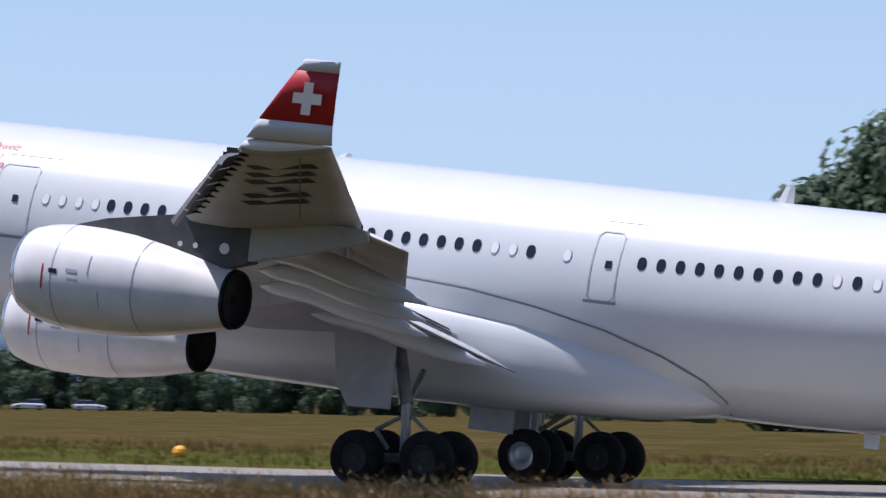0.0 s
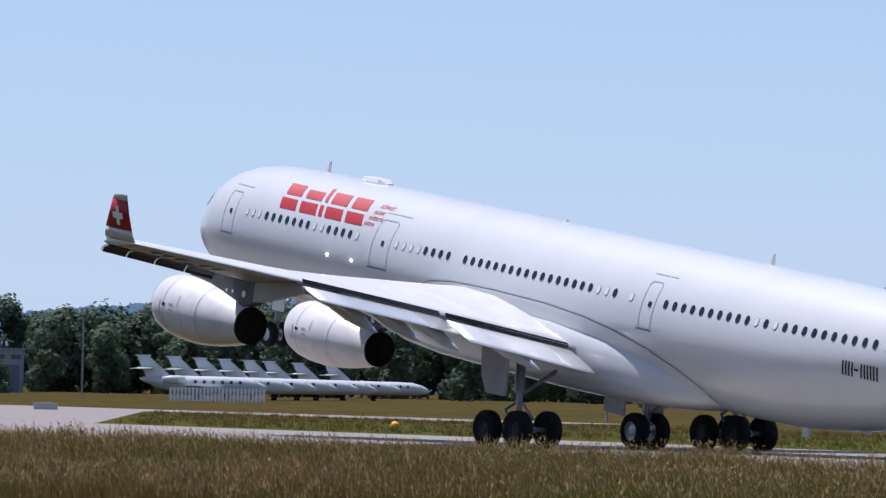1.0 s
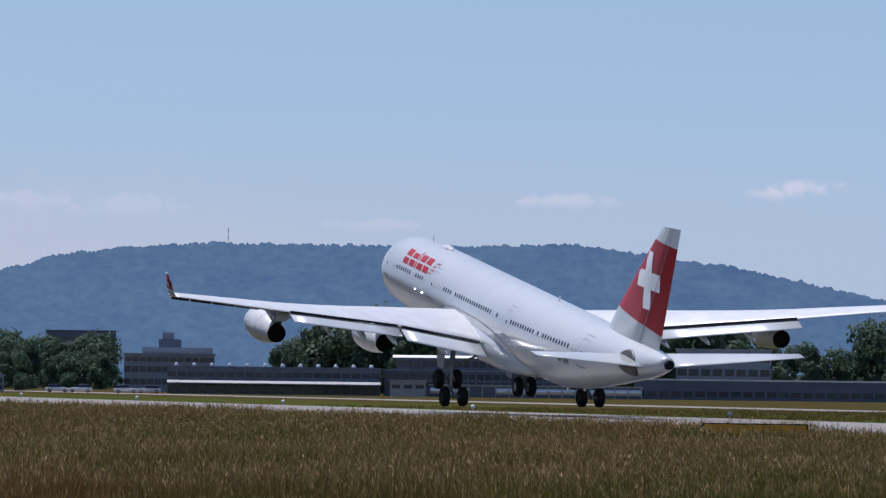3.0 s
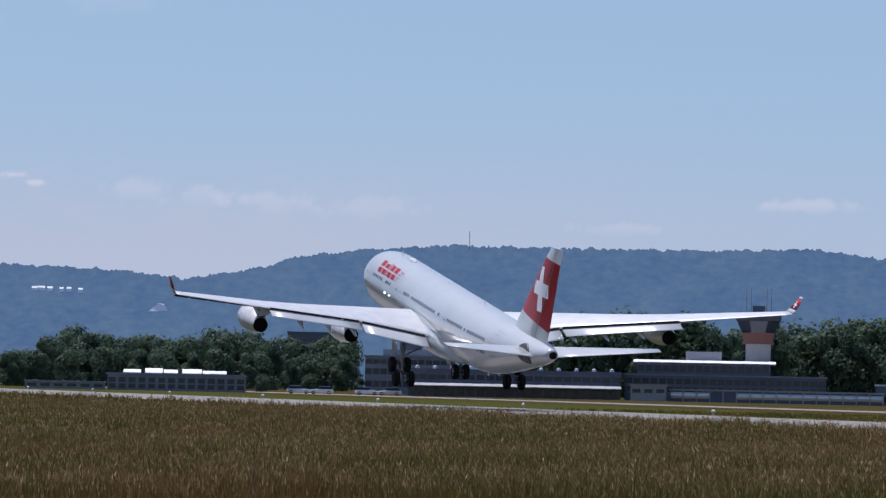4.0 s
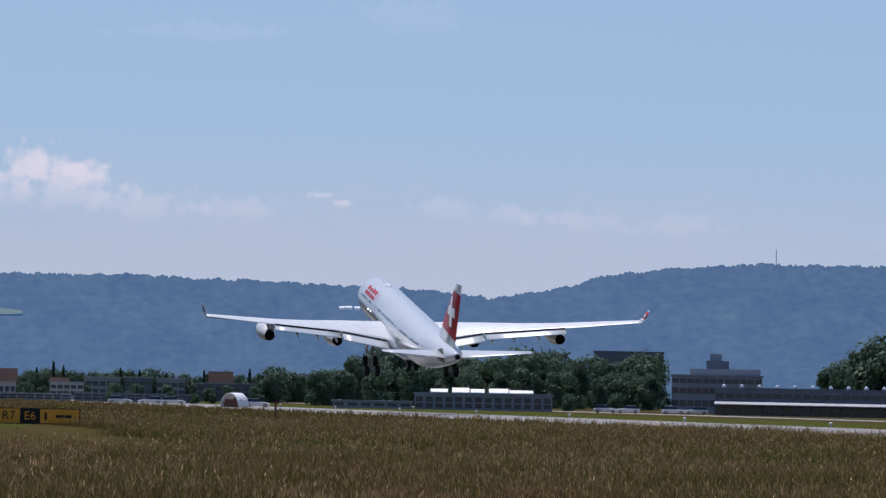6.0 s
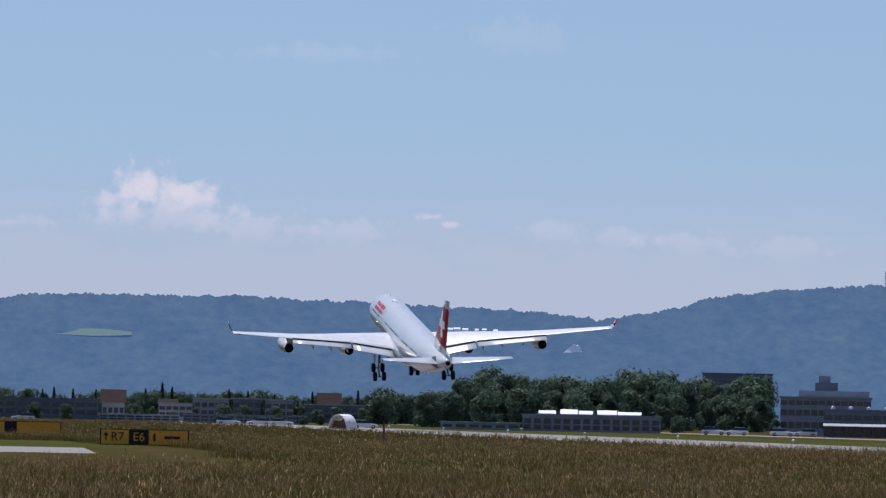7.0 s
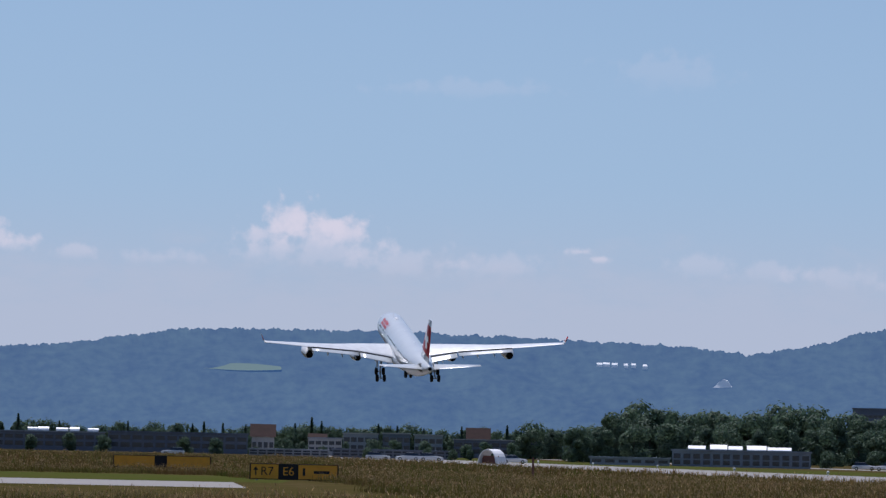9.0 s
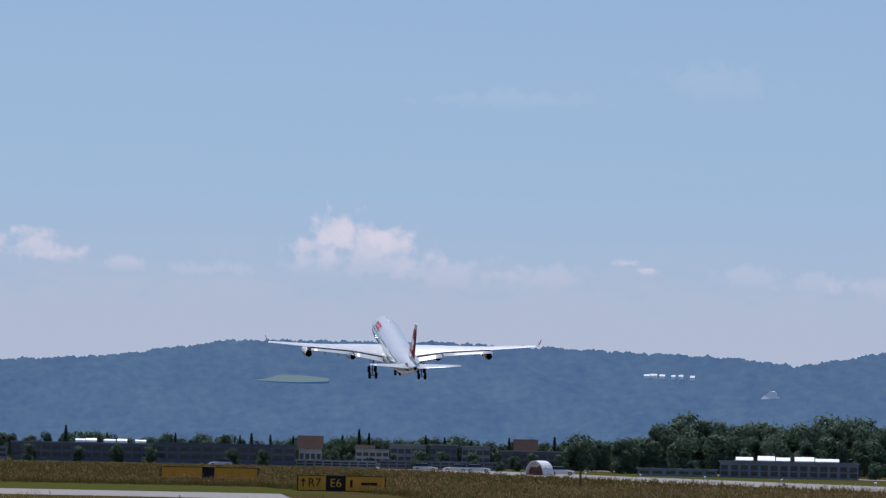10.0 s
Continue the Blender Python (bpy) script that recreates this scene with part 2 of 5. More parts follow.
FUS = (  # a, centre height, half height, half width
    (0.3, 4.46, 0.02, 0.02), (0.44, 4.46, 0.32, 0.33), (0.66, 4.46, 0.61, 0.63), (1.05, 4.47, 0.95, 0.98), (1.65, 4.5, 1.33, 1.36),
    (2.3, 4.61, 1.75, 1.75), (3.0, 4.71, 2.14, 2.10), (3.8, 4.79, 2.48, 2.43), (5.0, 4.85, 2.70, 2.62), (6.5, 4.89, 2.83, 2.76),
    (8.5, 4.91, 2.88, 2.82), (40.0, 4.91, 2.88, 2.82), (43.0, 4.96, 2.83, 2.81), (46.0, 5.15, 2.63, 2.72), (49.0, 5.44, 2.33, 2.52),
    (52.0, 5.77, 1.93, 2.22), (55.0, 6.13, 1.56, 1.82), (58.0, 6.48, 1.17, 1.34), (60.0, 6.73, 0.88, 0.98), (61.5, 6.95, 0.56, 0.60), (62.05, 7.02, 0.42, 0.44))


def fus(a):
    # rounded between the stations
    u = [curve_at(FUS, a + d) for d in (-0.5, 0.0, 0.5)] if 2 < a < 61.4 else [curve_at(FUS, a)] * 3
    return [sum(c) / 3 for c in zip(*u)]


def skin(a, z, off=0.0, side=1):
    zc, rz, ry = fus(a)
    u = max(-1.0, min(1.0, (z - zc) / rz))
    y = ry * math.sqrt(max(0.0, 1 - u * u))
    nrm = Vector((0, y / (ry * ry), u / rz)).normalized()
    p = P(a, side * (y + nrm.y * off), z + nrm.z * off)
    return p, Vector((-side * nrm.y, 0, nrm.z))


def strip(bm, pts, w, side=1, off=0.012):
    """A thin band along points (a, z) on the hull."""
    for (a0, z0), (a1, z1) in zip(pts, pts[1:]):
        k = max(1, int(math.hypot(a1 - a0, z1 - z0) / 0.35))
        ln = math.hypot(a1 - a0, z1 - z0)
        da, dz = -(z1 - z0) / ln * w / 2, (a1 - a0) / ln * w / 2
        ea, ez = (a1 - a0) / ln * w / 2, (z1 - z0) / ln * w / 2
        row = []
        for i in range(k + 1):
            f = i / k
            a, z = a0 + (a1 - a0) * f + ea * (2 * f - 1), z0 + (z1 - z0) * f + ez * (2 * f - 1)
            row.append((bm.verts.new(skin(a + da, z + dz, off, side)[0]), bm.verts.new(skin(a - da, z - dz, off, side)[0])))
        for p, q in zip(row, row[1:]):
            bm.faces.new((p[0], p[1], q[1], q[0]))


def patch(bm, corners, side=1, off=0.015, k=6):
    """A four-cornered panel (a, z) lying on the hull."""
    (a0, z0), (a1, z1), (a2, z2), (a3, z3) = corners
    g = []
    for i in range(k + 1):
        u = i / k
        row = []
        for j in range(k + 1):
            v = j / k
            a = (a0 * (1 - u) + a1 * u) * (1 - v) + (a3 * (1 - u) + a2 * u) * v
            z = (z0 * (1 - u) + z1 * u) * (1 - v) + (z3 * (1 - u) + z2 * u) * v
            row.append(bm.verts.new(skin(a, z, off, side)[0]))
        g.append(row)
    for i in range(k):
        for j in range(k):
            bm.faces.new((g[i][j], g[i + 1][j], g[i + 1][j + 1], g[i][j + 1]))


plane = tagged(new("airliner"), "white four-engined airliner with red tail taking off, gear down", "aeroplane")

K = 48
stations = sorted(set([s[0] for s in FUS] + [i * 0.5 for i in range(1, 124)]))
hull_rings = []
for a in stations:
    zc, rz, ry = fus(a)
    hull_rings.append([P(a, ry * math.sin(2 * math.pi * i / K), zc + rz * math.cos(2 * math.pi * i / K)) for i in range(K)])
fuselage = smooth(part("fuselage", loft(hull_rings), WHITE, plane, "white painted fuselage"))

# belly fairing
FAIR = ((17.5, 2.9, 0.9, 2.0), (19.0, 2.95, 1.25, 2.55), (21.5, 3.1, 1.55, 2.95), (24.0, 3.15, 1.62, 3.05), (30.0, 3.12, 1.62, 3.02), (33.5, 3.0, 1.42, 2.88), (36.5, 2.82, 1.05, 2.45), (38.3, 2.7, 0.68, 1.9), (39.4, 2.65, 0.3, 1.1))


def fair_side(a, z):
    zc, rz, ry = curve_at(FAIR, a)
    return ry * max(0.0, 1 - min(1, abs(z - zc) / rz) ** 3.2) ** (1 / 3.2)


rings = []
for i in range(45):
    a = 17.5 + 21.9 * i / 44
    zc, rz, ry = curve_at(FAIR, a)
    ring = []
    for j in range(40):
        t = 2 * math.pi * j / 40
        c, s = math.cos(t), math.sin(t)
        ring.append(P(a, ry * math.copysign(abs(s) ** (2 / 3.2), s), zc + rz * math.copysign(abs(c) ** (2 / 3.2), c)))
    rings.append(ring)
smooth(part("belly_fairing", loft(rings), WHITE, plane, "white bulged wing root fairing"))
for side in (1, -1):
    bm = bmesh.new()
    strip(bm, [(20.6, 4.3), (21.6, 4.64), (23.2, 4.82), (26, 4.88), (29.5, 4.84), (32, 4.68), (34, 4.42), (36, 4.02), (37.6, 3.52), (38.7, 3.0), (39.15, 2.56), (39.05, 2.2)], 0.05, side, 0.02)
    part("fairing_seam", bm, SEAM, plane)

# cabin windows: one mesh, set one by one
bm = bmesh.new()
for z, r in ((0.0, 1.0), (0.006, 0.86)):
    [bm.verts.new((0.125 * r * math.copysign(abs(math.cos(t)) ** 0.8, math.cos(t)), 0.18 * r * math.copysign(abs(math.sin(t)) ** 0.8, math.sin(t)), z)) for t in [2 * math.pi * i / 14 for i in range(14)]]
bm.verts.ensure_lookup_table()
for i in range(14):
    bm.faces.new((bm.verts[i], bm.verts[(i + 1) % 14], bm.verts[14 + (i + 1) % 14], bm.verts[14 + i]))
bm.faces.new([bm.verts[14 + i] for i in range(14)])
win_mesh = bpy.data.meshes.new("cabin_window")
bm.to_mesh(win_mesh)
bm.free()
blind_mesh = win_mesh.copy()
win_mesh.materials.append(WINDOW)
for q in (OUTLINE, BLIND):
    blind_mesh.materials.append(q)
blind_mesh.polygons[14].material_index = 1


def row_height(a):
    return 5.74 + 0.09 * max(0, min(1, (a - 9) / 25)) + 0.25 * max(0, (a - 37) / 11.6)


def cabin_window(a, dark, side):
    p, nrm = skin(a, row_height(a), 0.012, side)
    zax = nrm
    yax = (Vector((0, 0, 1)) - zax * zax.z).normalized()
    xax = yax.cross(zax)
    ob = new("window", win_mesh if dark else blind_mesh)
    ob.parent = plane
    ob.matrix_basis = Matrix.Translation(p) @ Matrix((xax, yax, zax)).transposed().to_4x4()


pitch_w = 0.536
win_list = [(7.4 + 0.5 * i, False) for i in range(3)]
win_list += [(8.98 + pitch_w * i, i not in (7, 8, 13)) for i in range(14)]
win_list += [(18.85 + 0.53 * i, False) for i in range(4)]
win_list += [(20.94 + pitch_w * i, True) for i in range(4)]
win_list += [(23.73 + 0.5232 * i, i not in (17, 18)) for i in range(20)] + [(34.72, False)]
win_list += [(36.84 + pitch_w * i, i not in (10, 12)) for i in range(23)] + [(49.25, False), (49.8, False)]
for side in (1, -1):
    for a, dark in win_list:
        cabin_window(a, dark, side)


# cabin doors: outline, sill, small window
def cabin_door(a0, a1, z0, z1, side):
    bm = bmesh.new()
    r = 0.12
    strip(bm, [(a0 + r, z0), (a1 - r, z0), (a1, z0 + r), (a1, z1 - r), (a1 - r, z1), (a0 + r, z1), (a0, z1 - r), (a0, z0 + r), (a0 + r, z0)], 0.04, side)
    d = part("door", bm, OUTLINE, plane, "outlined cabin door")
    bm = bmesh.new()
    strip(bm, [(a0 - 0.05, z0 - 0.03), (a1 + 0.05, z0 - 0.03)], 0.08, side, 0.02)
    part("sill", bm, SEAM, d)
    bm = bmesh.new()
    m, zz = (a0 + a1) / 2 + 0.1, (z0 + z1) / 2 + 0.05
    patch(bm, [(m - 0.09, zz - 0.1), (m + 0.09, zz - 0.1), (m + 0.09, zz + 0.1), (m - 0.09, zz + 0.1)], side, 0.02, 2)
    part("pane", bm, WINDOW, d)
    bm = bmesh.new()
    strip(bm, [(a0 - 0.1, z1 + 0.28), (a1 + 0.5, z1 + 0.28)], 0.035, side)
    part("rain_gutter", bm, OUTLINE, d)


for side in (1, -1):
    cabin_door(5.45, 6.4, 4.66, 6.45, side)
    cabin_door(17.15, 18.4, 4.66, 6.62, side)
    cabin_door(35.45, 36.2, 4.76, 6.56, side)
    cabin_door(50.35, 51.5, 4.98, 6.9, side)
    # cockpit glazing
    for q in ([(1.75, 5.38), (2.1, 5.42), (2.42, 6.0), (2.12, 5.96)], [(2.2, 5.42), (2.62, 5.46), (2.85, 6.04), (2.52, 6.01)], [(2.72, 5.5), (3.1, 5.6), (3.2, 5.98), (2.95, 6.04)]):
        bm = bmesh.new()
        patch(bm, q, side, 0.015, 3)
        part("cockpit_window", bm, WINDOW, plane, "dark cockpit window")
    # unpainted plate round the tailplane root
    bm = bmesh.new()
    ring = []
    cen = bm.verts.new(skin(57.7, 6.42, 0.09, side)[0])
    grid = [[bm.verts.new(skin(57.7 + 1.3 * r * math.cos(t), 6.42 + 0.86 * r * math.sin(t) - 0.1 * math.cos(t), 0.09 if r < 0.95 else 0.03, side)[0]) for t in [2 * math.pi * i / 24 for i in range(24)]] for r in (0.2, 0.4, 0.6, 0.8, 0.9, 1.0)]
    for i in range(24):
        bm.faces.new((cen, grid[0][i], grid[0][(i + 1) % 24]))
        for g, h in zip(grid, grid[1:]):
            bm.faces.new((g[i], h[i], h[(i + 1) % 24], g[(i + 1) % 24]))
    part("stabiliser_plate", bm, DARKGREY, plane, "dark bare plate round the tailplane root")

# airline mark as plain slanted shapes, four small words as bars, registration as blocks
def slanted(bm, a, z0, z1, w, lean=0.28, side=1):
    patch(bm, [(a, z0), (a + w, z0), (a + w + lean * (z1 - z0), z1), (a + lean * (z1 - z0), z1)], side, 0.014, 4)


for side in (1,):
    # the airline's mark: plain slanted red blocks
    ln, zb, zt = -0.55, 6.18, 7.22
    for a, w, hz in ((9.75, 1.25, 0.0), (11.25, 1.3, -0.1), (12.72, 0.3, 0.1), (13.2, 1.3, 0.0), (14.75, 1.3, 0.0)):
        cut = zb + (zt - zb) * 0.5
        for z0, z1, a0, a1 in ((zb, cut - 0.07, a - 0.08, a + w - 0.12), (cut + 0.07, zt + hz, a + 0.08, a + w)):
            bm = bmesh.new()
            patch(bm, [(a0 + ln * (z0 - zb), z0), (a1 + ln * (z0 - zb), z0), (a1 + ln * (z1 - zb), z1), (a0 + ln * (z1 - zb), z1)], 1, 0.014, 5)
            part("mark_block", bm, RED, plane, "slanted red block")
    # the country's name in four languages, laid on the hull
    for i, txt in enumerate(("schweiz", "suisse", "svizzera", "svizra")):
        cu = bpy.data.curves.new("small_writing", "FONT")
        cu.body, cu.size, cu.shear = txt, 0.29, 0.1
        ob = new("small_writing", cu)
        bpy.context.view_layer.update()
        me = bpy.data.meshes.new_from_object(ob.evaluated_get(bpy.context.evaluated_depsgraph_get()))
        bpy.data.objects.remove(ob)
        a0, z0 = 16.0 + 0.1 * (3 - i), 7.0 - 0.25 * i
        for v in me.vertices:
            v.co = skin(a0 + v.co.x * 1.12, z0 + v.co.y, 0.016, 1)[0]
        me.materials.clear()
        solid("small_writing", me, RED, plane, "small red lettering")
for side in (1, -1):
    bm = bmesh.new()
    for j in range(6):
        a = 47.2 + j * 0.31
        if j == 2:
            patch(bm, [(a, 5.0), (a + 0.2, 5.0), (a + 0.2, 5.08), (a, 5.08)], side, 0.014, 2)
        else:
            patch(bm, [(a, 4.78 + 0.0 * j), (a + 0.08, 4.78), (a + 0.08, 5.3), (a, 5.3)], side, 0.014, 2)
            patch(bm, [(a + 0.16, 4.78), (a + 0.24, 4.78), (a + 0.24, 5.3), (a + 0.16, 5.3)], side, 0.014, 2)
    part("registration_mark", bm, INK, plane, "row of black registration bars")

# roof fittings
dome = loft([[P(a, y * s, 7.78 + h * c) for y, c in ((-0.4, 0), (-0.3, 1), (0.3, 1), (0.4, 0))] for a, s, h in ((12.2, 0.5, 0.05), (12.5, 0.9, 0.2), (13.6, 0.9, 0.2), (14.1, 0.4, 0.05))])
part("satcom_dome", dome, GREY, plane, "grey low satellite antenna fairing")
for a, h in ((9.3, 0.5), (39.5, 0.45), (26.5, 0.12)):
    part("antenna", loft([[P(a + f, y, z) for f, y in ((-0.25, 0), (0, 0.03), (0.25, 0), (0, -0.03))] if z < 7.8 else [P(a + 0.12 + f * 0.5, y, z) for f, y in ((-0.25, 0), (0, 0.02), (0.25, 0), (0, -0.02))] for z in (7.7, 7.78 + h)]), GREY, plane)
for a, z in ((42.6, 1.75), (46.0, 2.4)):
    part("antenna", boxes((-0.03, 32 - a - 0.2, z, 0.03, 32 - a + 0.2, z + 0.5)), GREY, plane)
for a in (14.05, 15.85):
    p, nrm = skin(a, 4.72, 0.0, 1)
    bm = bmesh.new()
    bmesh.ops.create_uvsphere(bm, u_segments=10, v_segments=6, radius=0.05)
    bmesh.ops.translate(bm, verts=bm.verts, vec=p)
    part("lamp", bm, LAMP, plane, "lit round wing light")


# ---- wings ----
def le(y):
    return 33.0 + 0.69 * (y - 19.7)


def te(y):
    return 31.9 + 0.06 * (y - 2.8) if y < 9.8 else 32.32 + (y - 9.8) * 0.523 if y < 19.7 else 37.5 + (y - 19.7) * 0.43


def wz(y):
    return 3.4 + 0.17 * (y - 2.8) - 0.0003 * (y - 2.8) ** 2


FOIL = ((1.0, 0.004), (0.85, 0.028), (0.65, 0.062), (0.45, 0.085), (0.25, 0.085), (0.1, 0.06), (0.03, 0.035), (0.0, 0.0), (0.03, -0.022), (0.1, -0.036), (0.25, -0.05), (0.45, -0.05), (0.65, -0.034), (0.85, -0.014), (1.0, -0.004))


def twist(y):
    return 0.03 - 0.095 * max(0.0, min(1.0, (y - 9.8) / 9.0))


def wing_ring(y, s, la, ta, z, thick):
    c = ta - la
    return [P(la + c * u, s * y, z + v * c * thick + twist(y) * (1 - u) * c) for u, v in FOIL]


def wing(s):
    nm = "wing"
    before = set(plane.children)
    ys = [0.5, 2.8, 5, 7.4, 9.8, 12, 14.5, 17, 19.7, 22, 24.5, 27, 28.6, 29.2]
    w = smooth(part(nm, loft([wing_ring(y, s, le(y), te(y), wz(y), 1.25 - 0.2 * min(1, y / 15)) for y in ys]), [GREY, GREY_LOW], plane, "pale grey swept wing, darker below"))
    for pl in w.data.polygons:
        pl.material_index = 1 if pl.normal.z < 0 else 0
    # winglet, red with white cross, white foot and top
    base, tip = (39.65, 41.6, 29.2, wz(29.2) + 0.03), (41.2, 42.0, 29.95, 9.35)

    def lerp(f):
        g = f ** 0.8
        return [base[0] + (tip[0] - base[0]) * f, base[1] + (tip[1] - base[1]) * f, base[2] + (tip[2] - base[2]) * g, base[3] + (tip[3] - base[3]) * f]

    for f0, f1, mat, nm2 in ((0.0, 0.24, WHITE, "winglet_foot"), (0.24, 0.86, RED, "winglet"), (0.86, 1.0, WHITE, "winglet_top")):
        rr = []
        for f in (f0, (f0 + f1) / 2, f1):
            l0, t0, y0, z0 = lerp(f)
            c = t0 - l0
            rr.append([P(l0 + c * u, s * (y0 + v * c * 0.7), z0) for u, v in FOIL])
        smooth(part(nm2, loft(rr), mat, plane, "red upturned wing tip" if mat is RED else ""))
    for out in (1, -1):
        l0, t0, y0, z0 = lerp(0.53)
        c = (l0 + t0) / 2 + 0.1
        bm = bmesh.new()
        for u, v in ((0.32, 0.105), (0.105, 0.32)):
            q = []
            for i, j in ((-u, -v), (u, -v), (u, v), (-u, v)):
                f = (z0 + j - base[3]) / (tip[3] - base[3])
                q.append(bm.verts.new(P(c + i + 0.25 * j, s * (lerp(f)[2] + out * (0.15 - 0.05 * f + (0.004 if u < v else 0))), z0 + j)))
            bm.faces.new(q)
        part("cross", bm, CROSS, plane, "white cross on red")
    # flaps set down for take-off
    for y0, y1, da, chord, drop in ((3.3, 9.55, -0.35, 2.35, 0.30), (9.85, 19.6, -0.3, 1.75, 0.25)):
        rr = []
        for i in range(5):
            y = y0 + (y1 - y0) * i / 4
            ch = chord * (1 - 0.12 * i / 4)
            l0, z0 = te(y) + da, wz(y) - 0.12
            ring = []
            for u, v in FOIL:
                ring.append(P(l0 + ch * u, s * y, z0 + v * ch * 0.7 - u * ch * drop))
            rr.append(ring)
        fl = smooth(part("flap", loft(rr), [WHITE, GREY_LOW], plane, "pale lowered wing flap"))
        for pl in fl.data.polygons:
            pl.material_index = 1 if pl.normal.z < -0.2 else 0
        # black strip painted in for the shade below the wing's rear edge
        bm = bmesh.new()
        vs = []
        for i in range(5):
            y = y0 + (y1 - y0) * i / 4
            vs.append((bm.verts.new(P(te(y) - 0.06, s * y, wz(y) + 0.12)), bm.verts.new(P(te(y) + 0.05, s * y, wz(y) - 0.04))))
        for p, q in zip(vs, vs[1:]):
            bm.faces.new((p[0], p[1], q[1], q[0]))
        part("flap_gap", bm, INK, plane)
    # slats pushed forward
    cuts = [3.6, 8.6, 10.6, 14.3, 18.6, 20.8, 23.0, 25.2, 27.2, 28.9]
    for i, (y0, y1) in enumerate(zip(cuts, cuts[1:])):
        if i in (1, 4):
            continue
        rr = []
        for y in (y0 + 0.05, (y0 + y1) / 2, y1 - 0.05):
            c = 0.11 * (te(y) - le(y)) + 0.25
            l0, z0 = le(y) - 0.46, wz(y) - 0.3 + twist(y) * (te(y) - le(y))
            rr.append([P(l0 + c * u, s * y, z0 + v * c) for u, v in ((0, 0), (0.15, 0.2), (0.5, 0.36), (1.0, 0.42), (1.0, 0.36), (0.5, 0.2), (0.3, 0.0), (0.25, -0.16), (0.08, -0.12))])
        sl = part("slat", loft(rr), [WHITE, INK], plane, "extended leading edge slat, gap shade painted black behind")
        # rear and lower faces blackened: the slat gap's shade put into the colour
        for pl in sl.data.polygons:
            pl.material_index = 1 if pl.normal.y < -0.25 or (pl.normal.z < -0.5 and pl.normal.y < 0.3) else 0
        for k in range(3):
            bm = bmesh.new()
            y = y0 + (y1 - y0) * (k + 0.5) / 3
            c = te(y) - le(y)
            z0 = wz(y) + twist(y) * c - 0.12
            box(bm, *[min(u, v) for u, v in zip(P(le(y) - 0.2, s * y - 0.07, z0), P(le(y) + 0.25, s * y + 0.07, z0 + 0.16))], *[max(u, v) for u, v in zip(P(le(y) - 0.2, s * y - 0.07, z0), P(le(y) + 0.25, s * y + 0.07, z0 + 0.16))])
            part("slat_track", bm, INK, sl)
    # flap track fairings
    for y, ln2 in ((6.6, 3.1), (10.6, 2.75), (13.3, 2.6), (16.3, 2.5)):
        rr = []
        for f, r in ((0, 0.02), (0.1, 0.12), (0.3, 0.2), (0.55, 0.23), (0.8, 0.16), (1.0, 0.02)):
            a = te(y) - 2.6 + (ln2 + 2.0) * f
            z0 = wz(y) - 0.4 - 1.05 * max(0, f - 0.3)
            rr.append([P(a, s * y + 0.8 * r * math.cos(t), z0 + 1.5 * r * math.sin(t)) for t in [2 * math.pi * i / 10 for i in range(10)]])
        smooth(part("flap_track_fairing", loft(rr), WHITE, plane, "pointed flap track fairing"))
    # underwing registration bars
    if s > 0:
        bm = bmesh.new()
        for j in range(6):
            y = 27.4 - j * 0.82
            c = te(y) - le(y)
            half_len = 0.75 if j != 3 else 0.2
            vs = []
            for q, dy in ((-half_len, 0.22), (half_len, 0.22), (half_len, -0.22), (-half_len, -0.22)):
                u = 0.5 + q / c
                low = np.interp(u, [f[0] for f in FOIL[7:]], [f[1] for f in FOIL[7:]]) * 1.05 * c
                vs.append(bm.verts.new(P(le(y) + c * u, y + dy, wz(y + dy) + low + twist(y) * (1 - u) * c - 0.03)))
            bm.faces.new(vs)
        part("registration_mark", bm, INK, plane, "black bars under the wing")
    # seams and the aileron's edge on the underside
    bm = bmesh.new()
    for u0, y0, u1, y1 in ((0.66, 21.2, 0.66, 28.4), (0.12, 28.7, 0.95, 28.7), (0.12, 20.9, 0.98, 20.9), (0.15, 24.6, 0.66, 24.6), (0.62, 10.2, 0.62, 19.4), (0.2, 14.6, 0.62, 14.6), (0.66, 24.9, 0.98, 24.9)):
        row = []
        for k in range(9):
            y, u = y0 + (y1 - y0) * k / 8, u0 + (u1 - u0) * k / 8
            c = te(y) - le(y)
            thick = 1.25 - 0.2 * min(1, y / 15)
            z = wz(y) + np.interp(u, [f[0] for f in FOIL[7:]], [f[1] for f in FOIL[7:]]) * c * thick + twist(y) * (1 - u) * c - 0.02
            w2 = (0.0, 0.02) if abs(y1 - y0) < 0.01 else (0.02, 0.0)
            row.append([bm.verts.new(P(le(y) + c * u + q * w2[0], s * y + q * w2[1], z)) for q in (-1, 1)])
        for p, q in zip(row, row[1:]):
            bm.faces.new((p[0], p[1], q[1], q[0]))
    part("panel_seam", bm, SEAM, plane)
    return [o for o in plane.children if o not in before]


bending = {1: wing(1), -1: wing(-1)}

# ---- engines ----
NAC = ((0.0, 0.86), (0.05, 0.93), (0.2, 1.02), (0.6, 1.13), (1.2, 1.2), (2.0, 1.21), (2.8, 1.16), (3.6, 1.05), (4.4, 0.90), (5.0, 0.76), (5.4, 0.67))


